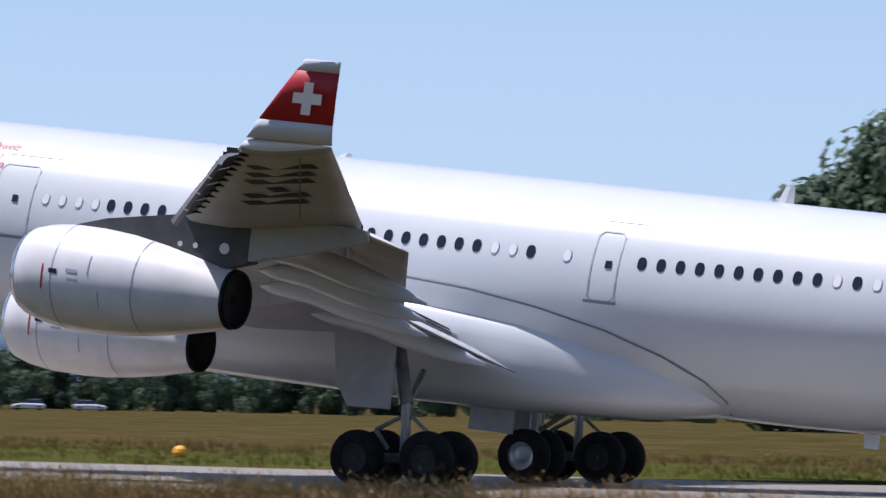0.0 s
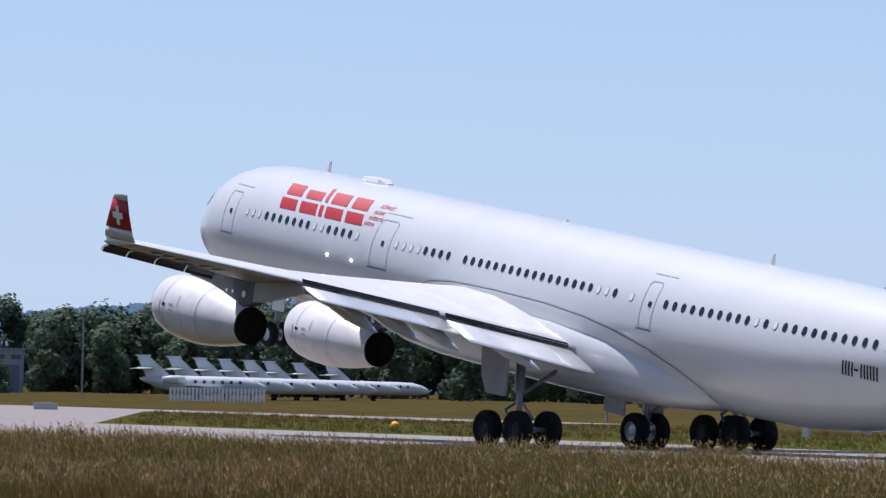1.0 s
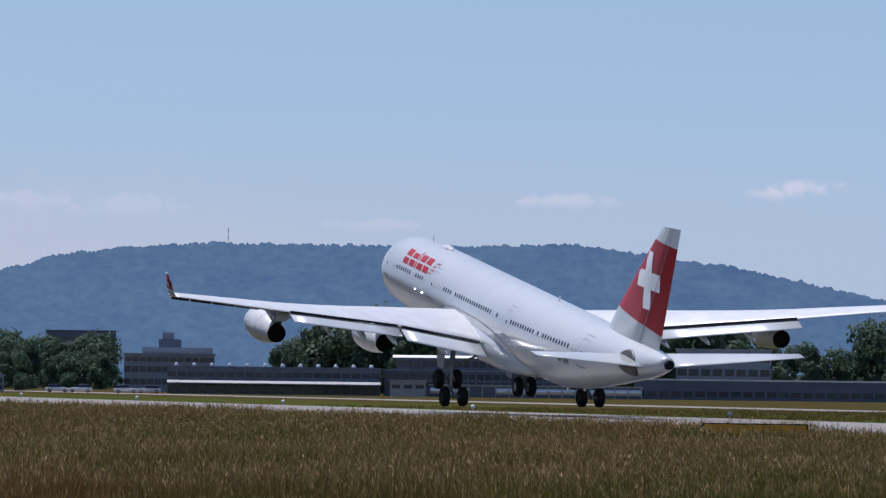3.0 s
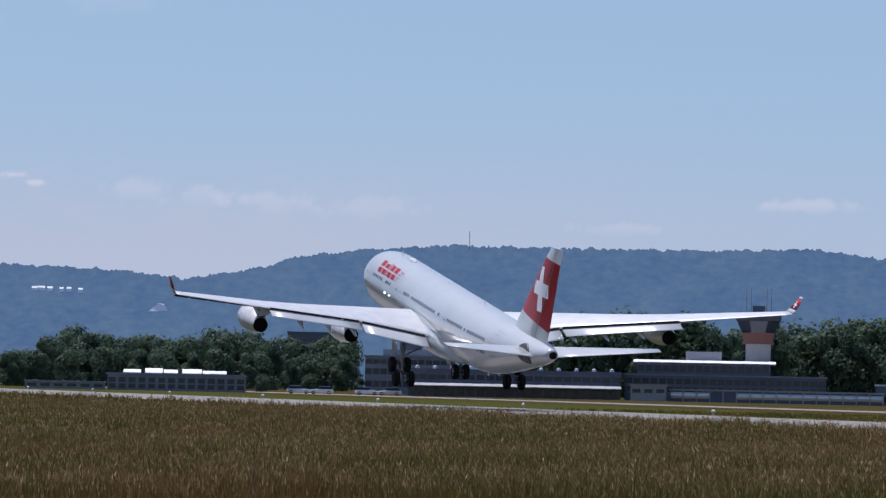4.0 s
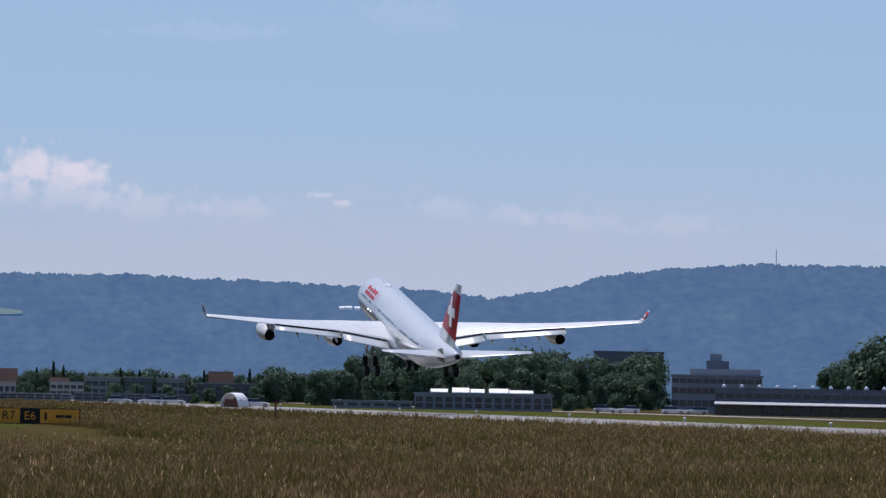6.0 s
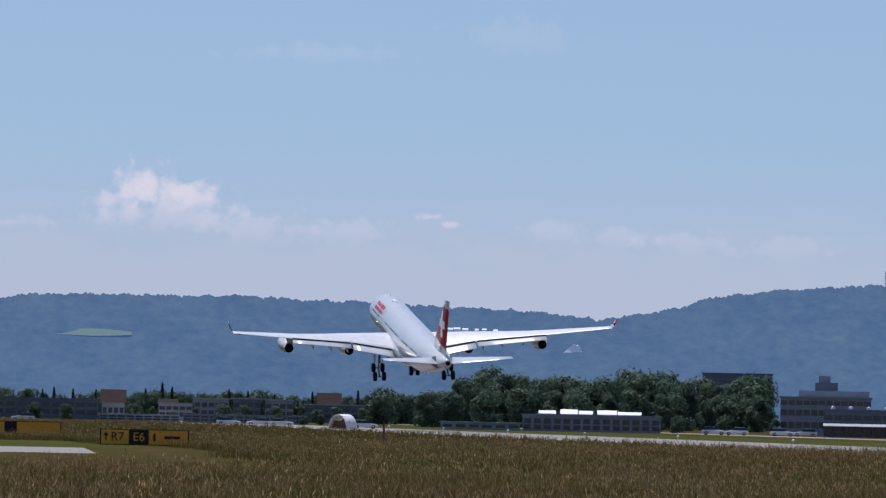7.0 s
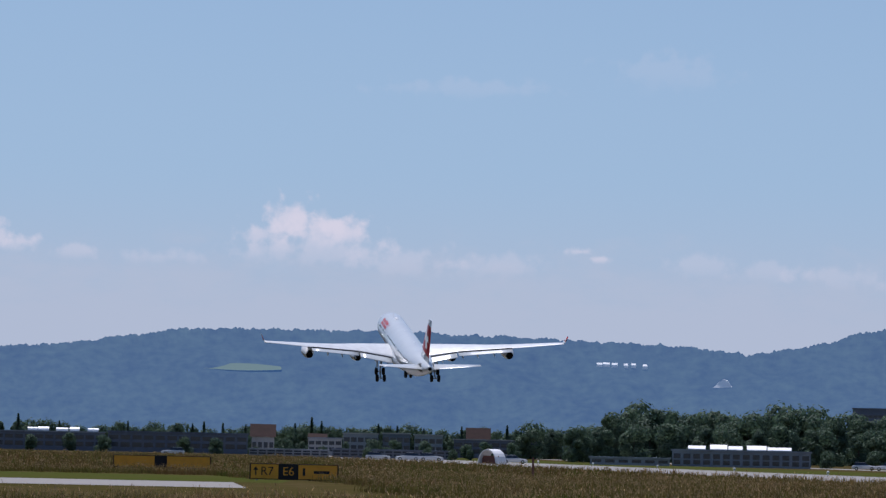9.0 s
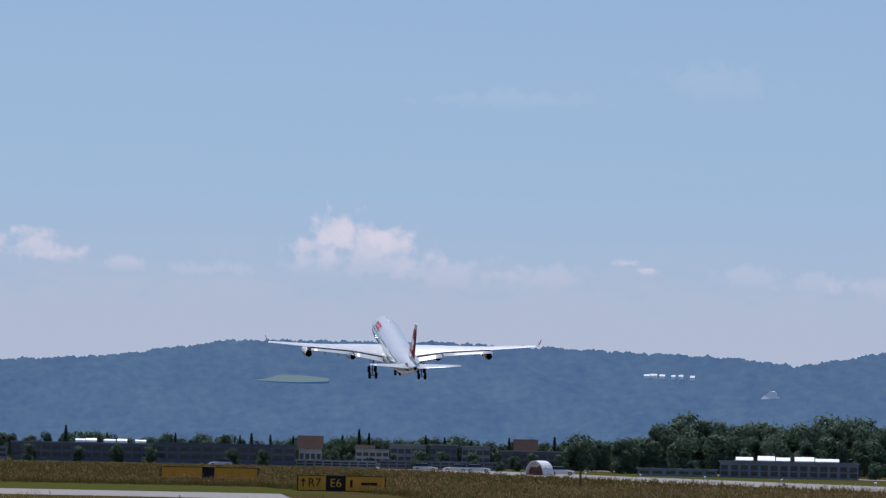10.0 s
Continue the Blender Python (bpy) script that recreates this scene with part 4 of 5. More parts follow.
def tree(seed, h, r, leaves=3600, low=0.10, fine=0.68):
    """Trunk with limbs, crown of leaf clumps on several lobes."""
    rg = random.Random(seed)
    t = new("tree")
    bm = bmesh.new()
    tube(bm, (0, 0, 0), (0.1, 0.1, h * 0.55), 0.035 * h * 0.6, 0.012 * h, 8)
    lobes = []
    for i in range(13):
        f = low + (0.9 - low) * i / 12
        rr = r * (0.62 + 0.38 * math.sin(math.pi * min(1, 0.25 + f * 0.8))) * rg.uniform(0.4, 0.75)
        ang = rg.uniform(0, 6.28)
        c = Vector((math.cos(ang) * rr, math.sin(ang) * rr, h * f)) if i < 12 else Vector((0, 0, h * 0.88))
        lobes.append((c, r * rg.uniform(0.35, 0.55)))
        if i % 2 == 0:
            tube(bm, (0.05, 0.05, h * (0.2 + 0.3 * f)), c, 0.012 * h, 0.004 * h, 5)
    part("trunk", bm, BARK, t)
    vs, fs = [], []
    for i in range(leaves):
        c, lr = lobes[rg.randrange(len(lobes))]
        d = Vector((rg.gauss(0, 1), rg.gauss(0, 1), rg.gauss(0, 0.8))).normalized()
        p = c + d * lr * rg.uniform(0.72, 1.1)
        s = r * rg.uniform(0.07, 0.14) * fine
        u = d.cross(Vector((rg.gauss(0, 1), rg.gauss(0, 1), rg.gauss(0, 1)))).normalized()
        w = (d.cross(u) + d * rg.uniform(-0.5, 0.5)).normalized()
        k = len(vs)
        vs += [p - u * s, p + w * s * 0.8, p + u * s, p - w * s * 0.8 - d * s * 0.4]
        fs.append((k, k + 1, k + 2, k + 3))
    me = bpy.data.meshes.new("crown")
    me.from_pydata(vs, [], fs)
    solid("crown", me, HAZED_LEAF, t)
    return tagged(t, "dense dark green broadleaf tree", "tree", "trees round the airfield")


kinds = [tree(1, 14, 5.2), tree(2, 16, 4.6), tree(3, 12, 5.6), tree(4, 17, 6.0), tree(5, 8, 4.4, 2600, 0.08), tree(8, 16, 7.0, 9000, 0.1, 0.42)]
used = set()
rt = random.Random(11)


def plant(k, p, scale):
    m = Matrix.Translation(p) @ Matrix.Rotation(rt.uniform(0, 6.28), 4, "Z")
    if k not in used:
        used.add(k)
        kinds[k].scale = (scale,) * 3
        kinds[k].matrix_basis = m @ Matrix.Diagonal((scale, scale, scale, 1))
        return kinds[k]
    c = copy_thing(kinds[k], m)
    c.scale = (scale,) * 3
    return c


HEIGHTS = (14, 16, 12, 17, 8, 16)
# az from, az to, distance, top elevation, how many
BELTS = ((20.35, 21.5, 400, 3.75, 4), (20.5, 33, 640, 0.72, 66), (20.5, 33, 600, 0.38, 24), (33, 45, 660, 0.95, 30), (33, 45, 610, 0.35, 20), (45, 47.4, 640, 0.75, 10), (47.4, 51.5, 660, 0.5, 24), (45, 51.5, 1000, 0.62, 22), (48.4, 51.5, 1300, 1.12, 9), (51.5, 61, 900, 1.1, 40), (51.5, 61, 850, 0.75, 18),
         (61, 66.5, 930, 0.9, 24), (66.5, 68, 930, 0.62, 7), (68, 71.2, 960, 0.93, 20), (71.4, 73.5, 960, 0.92, 16), (73.4, 74.1, 960, 0.62, 5), (76.2, 80.3, 1150, 0.60, 44), (76.2, 80.3, 1090, 0.38, 26), (80.3, 80.9, 900, 0.36, 5), (63, 66, 800, 0.4, 7),
         (81.2, 84.6, 1250, 0.27, 34), (84, 90, 1300, 0.25, 44), (81.2, 90, 980, 0.10, 32), (81.2, 85, 885, 0.0, 16), (80.3, 81.4, 1160, 0.33, 12), (75.4, 78.0, 850, 0.1, 7), (60, 63, 740, 0.25, 6))
for a0, a1, d, top, n in BELTS:
    n = max(3, round(n * 0.69))
    for i in range(n):
        az = a0 + (a1 - a0) * (i + 0.5 + rt.uniform(-0.35, 0.35)) / n
        dd = d * rt.uniform(0.97, 1.06)
        k = 5 if d == 400 else rt.randrange(5) if top > 0.5 else rt.choice((2, 4, 4, 0))
        want = (2.18 + dd * math.tan(radians(top))) * rt.uniform(0.80, 1.03)
        plant(k, spot(az, dd), want / HEIGHTS[k])


def conifer(seed, h, r):
    """Upright spire: trunk and tiers of drooping sprays."""
    rg = random.Random(seed)
    t = new("conifer")
    bm = bmesh.new()
    tube(bm, (0, 0, 0), (0, 0, h * 0.95), 0.02 * h, 0.004 * h, 7)
    part("trunk", bm, BARK, t)
    vs, fs = [], []
    for i in range(900):
        f = rg.uniform(0.08, 1.0)
        rr = r * (1.03 - f) * rg.uniform(0.35, 1.0)
        a = rg.uniform(0, 6.28)
        p = Vector((math.cos(a) * rr, math.sin(a) * rr, h * f - rr * 0.25))
        d = Vector((math.cos(a), math.sin(a), -0.45))
        w = Vector((-math.sin(a), math.cos(a), rg.uniform(-0.3, 0.3)))
        q = h * rg.uniform(0.025, 0.05)
        k = len(vs)
        vs += [p - d * q, p + w * q * 0.5, p + d * q, p - w * q * 0.5]
        fs.append((k, k + 1, k + 2, k + 3))
    me = bpy.data.meshes.new("crown")
    me.from_pydata(vs, [], fs)
    solid("crown", me, HAZED_LEAF, t)
    return tagged(t, "slim dark green conifer among the town's roofs", "tree", "conifers of the town")


spire = conifer(3, 10, 1.7)
for i, (az, top) in enumerate(((84.18, 0.38), (84.05, 0.33), (88.04, 0.35), (85.75, 0.27), (85.6, 0.3), (85.35, 0.28), (85.05, 0.27), (84.4, 0.3), (83.3, 0.32), (83.05, 0.3), (82.2, 0.3), (81.6, 0.33), (86.6, 0.28), (87.5, 0.27), (82.7, 0.27))):
    m = Matrix.Translation(spot(az, 1210 + 7 * (i % 5)))
    tree_i = copy_thing(spire, m) if i else spire
    tree_i.matrix_basis = m @ Matrix.Rotation(i * 1.3, 4, "Z") @ Matrix.Diagonal((*((2.18 + 1220 * math.tan(radians(top))) / 10,) * 3, 1))


# ================= buildings along the airfield =================
CLAD = material("grey_cladding", (0.27, 0.30, 0.35), 0.6, second=(0.23, 0.25, 0.30), scale=0.3, bump=0.1, third=(0.24, 0.27, 0.31))
# lightened and blued: air haze is painted into this dark cladding
HAZED_DARKCLAD = material("dark_cladding_hazed", (0.10, 0.125, 0.18), 0.5, second=(0.13, 0.15, 0.2), scale=0.3)
PALE = material("pale_render", (0.42, 0.42, 0.42), 0.8, second=(0.35, 0.35, 0.36), scale=0.5)
ROOFW = material("white_roof_metal", (0.86, 0.86, 0.86), 0.45, second=(0.72, 0.72, 0.73), scale=0.5)
GLASS = material("window_glass", (0.03, 0.04, 0.06), 0.08)
BRIGHT = material("polished_panel", (0.75, 0.76, 0.78), 0.18, 0.5)
TILE = material("red_roof_tiles", (0.05, 0.033, 0.03), 0.85, second=(0.04, 0.028, 0.026), scale=0.8)
TILE.node_tree.nodes["Principled BSDF"].inputs["Specular IOR Level"].default_value = 0.05
BRICK = material("brown_red_render", (0.22, 0.09, 0.07), 0.8, second=(0.18, 0.08, 0.06), scale=0.5)
YELLOW = material("sign_yellow", (0.80, 0.36, 0.02), 0.6, second=(0.70, 0.31, 0.02), scale=2)
BLUE = material("blue_tarpaulin", (0.03, 0.16, 0.42), 0.6, second=(0.05, 0.2, 0.5), scale=0.5)
REDP = material("red_signal_paint", (0.5, 0.03, 0.03), 0.5)


def facing(az, d, z=0.0):
    """A pose whose X runs to the right as seen from the airfield's edge and whose Y runs away from it."""
    return Matrix.Translation(spot(az, d, z)) @ Matrix.Rotation(radians(az - 90), 4, "Z")


def up(el, d):
    return 2.18 + d * math.tan(radians(el))


def pane_mesh(w, h):
    me = bpy.data.meshes.new("pane")
    bm = boxes((-w / 2, -0.05, -h / 2, w / 2, 0.02, h / 2))
    bm.to_mesh(me)
    bm.free()
    me.materials.append(GLASS)
    return me


def block(name, az0, az1, d, top, depth, wall, label, rows=(), cols=0, roof=None, wfill=0.7, category="building", z0=0.0):
    """A building of storeys: walls, overhanging roof slab, rows of panes. az0 is its left end."""
    w = radians(az0 - az1) * d
    b = new(name)
    b.matrix_basis = facing((az0 + az1) / 2, d, z0)
    part("wall", boxes((-w / 2, 0, 0, w / 2, depth, top - 0.3)), wall, b)
    part("roof", boxes((-w / 2 - 0.25, -0.3, top - 0.3, w / 2 + 0.25, depth + 0.3, top)), roof or wall, b)
    for z, h in rows:
        me = pane_mesh(w / cols * wfill, h)
        for i in range(cols):
            o = new("window", me)
            o.parent = b
            o.location = (-w / 2 + w * (i + 0.5) / cols, -0.02, z)
    return tagged(b, label, category)


# hall with white plant boxes on its roof
hall = block("hall", 79.42, 77.6, 800, up(0.07, 800), 18, CLAD, "grey clad hall with white plant boxes on its roof", ((1.9, 0.9), (0.8, 0.8)), 14, CLAD)
for x0, x1, h in ((-9.8, -6.6, 0.7), (-5.8, -2.6, 0.95), (-2.4, 0.2, 0.75), (1.0, 4.6, 0.9), (4.8, 9.2, 0.65)):
    part("plant_box", loft([[(x, 1.0, 3.16), (x, 1.0, 3.3), (x, 1.2 + 1.7 * h, 3.16 + h), (x, 7, 3.16 + h), (x, 7, 3.16)] for x in (x0, x1)]), ROOFW, hall, "white metal roof plant box")
block("shed", 80.5, 79.45, 790, 1.5, 8, CLAD, "low grey shed with plain walls", ((0.7, 0.5),), 6)
# white arched hangar
hg = new("arched_hangar")
hg.matrix_basis = facing(81.86, 700) @ Matrix.Rotation(radians(-32), 4, "Z")
part("shell", loft([[(1.75 * math.cos(t) * r, y, 2.35 * r * math.sin(t)) for r, ts in ((1, range(13)), (0.93, range(12, -1, -1))) for t in [math.pi * k / 12 for k in ts]] for y in (0, 3.2)]), ROOFW, hg, "white curved roof shell")
part("front", boxes((-1.55, 1.0, 0, 1.55, 1.2, 1.3)), BRICK, hg)
tagged(hg, "small white arched hangar with red front", "hangar")
# long terminal wing with roof lights and pale canopy
long_wing = block("terminal_wing", 75.46, 72.65, 800, up(0.21, 800), 20, HAZED_DARKCLAD, "long dark terminal wing with pale canopy and roof lights", ((3.6, 0.9), (0.9, 1.4)), 22, HAZED_DARKCLAD, 0.85)
ww = radians(75.46 - 72.65) * 800
part("canopy", loft([[(x, -3, 1.9), (x, -3, 2.05), (x, -2.0, 2.5), (x, -0.1, 2.5), (x, -0.1, 1.9)] for x in (-ww / 2, ww / 2)]), PALE, long_wing, "pale canopy along the front")
for i in range(12):
    bm = bmesh.new()
    bmesh.ops.create_uvsphere(bm, u_segments=10, v_segments=6, radius=0.42)
    bmesh.ops.translate(bm, verts=bm.verts, vec=(-ww / 2 + ww * (i + 0.5) / 12, 2.0, up(0.21, 800) + 0.2))
    part("roof_light", bm, BRIGHT, long_wing, "shiny domed roof light")
# main block in two tiers
main = block("terminal_block", 72.6, 69.95, 810, up(0.2, 810), 26, HAZED_DARKCLAD, "dark terminal block in tiers with white roof edge", ((3.7, 1.0), (2.2, 0.9)), 24, CLAD, 0.8)
wm = radians(72.6 - 69.95) * 810
part("upper_storey", boxes((-wm * 0.44, 3, 5.0, wm * 0.22, 22, 7.2)), HAZED_DARKCLAD, main)
part("roof_edge", loft([[(x, 2.0, 7.2), (x, 2.0, 7.24), (x, 3.0, 7.7), (x, 23, 7.7), (x, 23, 7.2)] for x in (-wm * 0.46, wm * 0.25)]), ROOFW, main, "white roof edge")
part("penthouse", boxes((-wm * 0.2, 8, 7.6, -wm * 0.02, 16, 9.4)), CLAD, main)
me = pane_mesh(wm * 0.66 / 16 * 0.85, 1.2)
for i in range(16):
    o = new("window", me)
    o.parent = main
    o.location = (-wm * 0.44 + wm * 0.66 * (i + 0.5) / 16, 2.98, 6.1)
block("white_house", 72.52, 72.05, 780, 3.0, 7, PALE, "small pale house in front of the terminal", ((1.8, 0.7),), 3)
# arcade with bright panels
arc = block("arcade", 72.0, 69.2, 785, 2.3, 6, HAZED_DARKCLAD, "low arcade with bright panels between columns", (), 0, PALE)
wa = radians(72.0 - 69.2) * 785
for i in range(16):
    x = -wa / 2 + wa * (i + 0.5) / 16
    if i not in (3, 4):
        # bright panels stand in for glass reflections and parked vehicles along the front
        bm = loft([[(x + u * wa / 36, -0.08 - 0.12 * math.sin(math.pi * k / 6), 0.6 + 1.1 * k / 6) for u in (-1, 1)] + [(x + u * wa / 36, 0.0, 0.6 + 1.1 * k / 6) for u in (1, -1)] for k in range(7)])
        part("panel", bm, BRIGHT, arc, "bright bowed stand-in panel for reflections")
    part("column", boxes((x + wa / 32 - 0.12, -0.3, 0, x + wa / 32 + 0.12, -0.05, 2.0)), PALE, arc)
# control tower
tw = new("control_tower")
tw.matrix_basis = facing(70.85, 835)
part("shaft", boxes((-2.4, 0, 0, 2.4, 5, 11.2)), PALE, tw, "pale tower shaft")
part("collar", boxes((-2.9, -0.5, 11.2, 2.9, 5.5, 13.4)), BRICK, tw, "red-brown collar")
bm = bmesh.new()
rr = [[(c[0] * s, 2.5 + c[1] * s, z) for c in [(math.cos(math.pi / 8 + math.pi * k / 4), math.sin(math.pi / 8 + math.pi * k / 4)) for k in range(8)]] for z, s in ((13.4, 3.4), (13.8, 3.6), (15.6, 4.5), (15.8, 4.7), (16.4, 4.7))]
part("cab", loft(rr), GLASS, tw, "dark glazed cab")
part("cab_roof", loft([[(x * s, 2.5 + (y - 2.5) * s, z) for x, y, _ in rr[-1]] for z, s in ((16.4, 1.03), (16.9, 1.0), (17.0, 0.6))]), HAZED_DARKCLAD, tw)
part("roof_hut", boxes((-1.2, 1.2, 17.0, 1.2, 3.8, 18.6)), HAZED_DARKCLAD, tw)
for x in (-2.4, -1.5, 1.5, 2.4):
    bm = bmesh.new()
    tube(bm, (x, 2.5, 16.8), (x, 2.5, 22.0), 0.07, 0.04, 6)
    part("antenna", bm, STEEL, tw)
tagged(tw, "airport control tower with red-brown collar and dark cab", "control tower")
# office block and its low wing
block("office_block", 68.75, 67.5, 830, up(0.52, 830), 14, CLAD, "grey concrete office block in three storeys", ((2.6, 1.3), (5.2, 1.3), (7.9, 1.3)), 8, CLAD, 0.8)
block("low_hall", 69.3, 65.2, 800, up(0.12, 800), 14, HAZED_DARKCLAD, "long low dark hall with white fascia", ((1.1, 1.0),), 26, ROOFW, 0.8)
blue_hall = block("blue_hall", 60.95, 59.9, 770, up(0.42, 770), 18, CLAD, "blue-grey hall with tall dark doors", ((6.3, 0.8),), 5, CLAD, 0.6)
for x in (-6.2, 0.8):
    part("hall_door", boxes((x, -0.15, 0, x + 5.5, 0.02, 4.9)), HAZED_DARKCLAD, blue_hall, "tall dark hall door")
block("glass_hall", 64.3, 63.45, 790, up(0.2, 790), 12, PALE, "pale hall with glazed upper floor", ((1.6, 1.0), (3.6, 0.8)), 7, PALE, 0.8)
block("stair_tower", 63.25, 62.98, 792, up(0.45, 792), 8, PALE, "narrow pale stair tower beside the halls", ((2.2, 1.2), (5.0, 1.2)), 2, PALE, 0.5)
block("right_hall", 65.2, 63.0, 840, up(0.12, 840), 14, HAZED_DARKCLAD, "dark low hall behind the taxiway", ((1.6, 1.2),), 12, CLAD, 0.8)
# town beyond the far end
for az0, az1, d, el, mat, roof, cols in ((88.75, 86.9, 1000, 0.13, HAZED_DARKCLAD, CLAD, 14), (86.86, 85.02, 1000, 0.15, HAZED_DARKCLAD, HAZED_DARKCLAD, 12), (84.22, 83.78, 1050, 0.12, PALE, CLAD, 5), (83.76, 83.3, 1120, 0.19, CLAD, PALE, 5), (83.24, 82.88, 1120, 0.2, HAZED_DARKCLAD, PALE, 4), (82.82, 82.45, 1120, 0.19, CLAD, PALE, 4), (90.2, 88.8, 1000, 0.06, CLAD, CLAD, 7), (82.3, 81.2, 1160, 0.14, HAZED_DARKCLAD, PALE, 9), (83.9, 82.3, 900, -0.02, HAZED_DARKCLAD, HAZED_DARKCLAD, 14), (85.0, 83.95, 900, -0.04, CLAD, CLAD, 9)):
    top = up(el, d)
    block("town_block", az0, az1, d, top, 14, mat, "flat-roofed dark building with window bands" if mat is HAZED_DARKCLAD else "flat-roofed pale building with window bands", ((top * 0.35, top * 0.22), (top * 0.7, top * 0.2)), cols, roof, 0.8)


def house(az, d, w, h, label, z=0.0, wall=PALE):
    o = new("house")
    o.matrix_basis = facing(az, d, z)
    part("wall", boxes((-w / 2, 0, 0, w / 2, 7, h * 0.6)), wall, o)
    part("roof", loft([[(x, -0.5, h * 0.58), (x, 3.5, h), (x, 7.5, h * 0.58)] for x in (-w / 2 - 0.4, w / 2 + 0.4)]), TILE, o, "tiled pitched roof")
    me = pane_mesh(0.9, h * 0.18)
    for i in range(4):
        k = new("window", me)
        k.parent = o
        k.location = (-w / 2 + w * (i + 0.5) / 4, -0.02, h * 0.32)
    return tagged(o, label, "house")


for az, d, w, h in ((84.82, 1000, 5.2, up(0.28, 1000)), (84.1, 1060, 4, up(0.17, 1060)), (81.98, 1180, 6, up(0.29, 1180))):
    house(az, d, w, h, "pale house with a red-brown tiled roof")

# white plant boxes and ducts on the town's flat roof
for k, az in enumerate((87.85, 87.7, 87.45, 87.3, 87.05)):
    o = part("roof_plant", loft([[(x, 0, 0), (x, 0, 0.5), (x, 0.6, 0.8 + 0.15 * (k % 2)), (x, 3, 0.8 + 0.15 * (k % 2)), (x, 3, 0)] for x in (-1.1 - 0.25 * (k % 3), 1.2)]), ROOFW)
    o.matrix_basis = facing(az, 1003, up(0.13, 1000))
    tagged(o, "white metal plant box on a flat roof", "roof plant", "roof plant boxes")

# grey office building with a stepped top behind the terminal
tower = block("office_building", 76.03, 74.84, 880, up(0.37, 880), 22, CLAD, "grey concrete office building with stepped penthouse", ((2.1, 1.2), (4.6, 1.2), (6.6, 0.9)), 12, CLAD, 0.85)
part("upper_storey", boxes((-5.5, 3, up(0.37, 880), 8.8, 18, up(0.45, 880))), CLAD, tower)
part("penthouse", boxes((-2.2, 6, up(0.45, 880), 2.4, 14, up(0.56, 880))), HAZED_DARKCLAD, tower, "dark penthouse")
part("lift_head", boxes((-1.5, 8, up(0.56, 880), 0.9, 12, up(0.65, 880))), CLAD, tower)
block("far_slab", 77.06, 76.14, 1500, up(0.66, 1500), 16, HAZED_DARKCLAD, "long blue-grey slab building above the trees", ((16.6, 0.8),), 14, HAZED_DARKCLAD, 0.9)

# meadow slope with farm houses
SLOPE = ((42, 0.2), (45.0, 0.5), (46.5, 0.85), (48.5, 0.95), (50.5, 0.9), (52.5, 0.7), (54, 0.3))
FIELD = material("meadow_slope", (0.075, 0.105, 0.035), 0.95, second=(0.05, 0.075, 0.028), scale=0.012, detail=6, third=(0.08, 0.11, 0.03))
FIELD.node_tree.nodes["Principled BSDF"].inputs["Specular IOR Level"].default_value = 0.0
hills("meadow_slope", SLOPE, 42, 54, 1150, 1900, FIELD, "green meadow slope behind the airfield", 160, 0.25, 14)
for az, d, w in ((49.75, 1240, 8), (48.8, 1230, 11), (50.3, 1300, 6)):
    house(az, d, w, 8.0, "farm house with a brown-red roof", 2.18 + d * math.tan(radians(0.42)) - 1.5, BRICK)
bm = bmesh.new()
tube(bm, spot(46.62, 560, 0), spot(46.62, 560, 2.2), 0.45)
tp = tagged(part("marker_post", bm, ROOFW), "red and white banded marker post", "post")
for z in (2.2, 3.4):
    bm = bmesh.new()
    tube(bm, spot(46.62, 560, z), spot(46.62, 560, z + 0.6), 0.46)
    part("band", bm, REDP, tp)
    bm = bmesh.new()
    tube(bm, spot(46.62, 560, z + 0.6), spot(46.62, 560, z + 1.2), 0.45)
    part("band", bm, ROOFW, tp)
for az, w in ((45.1, 5.5), (44.6, 4.0), (44.2, 3.4)):
    o = new("market_tent")
    o.matrix_basis = facing(az, 545)
    part("canvas", loft([[(-w / 2, 0, 1.1), (0, 0, 1.9), (w / 2, 0, 1.1)], [(-w / 2, 4, 1.1), (0, 4, 1.9), (w / 2, 4, 1.1)]]), BLUE, o, "blue canvas roof")
    part("side", boxes((-w / 2 + 0.1, 0.1, 0, w / 2 - 0.1, 3.9, 1.1)), ROOFW, o)
    tagged(o, "blue and white canvas tent on the grass", "tent")


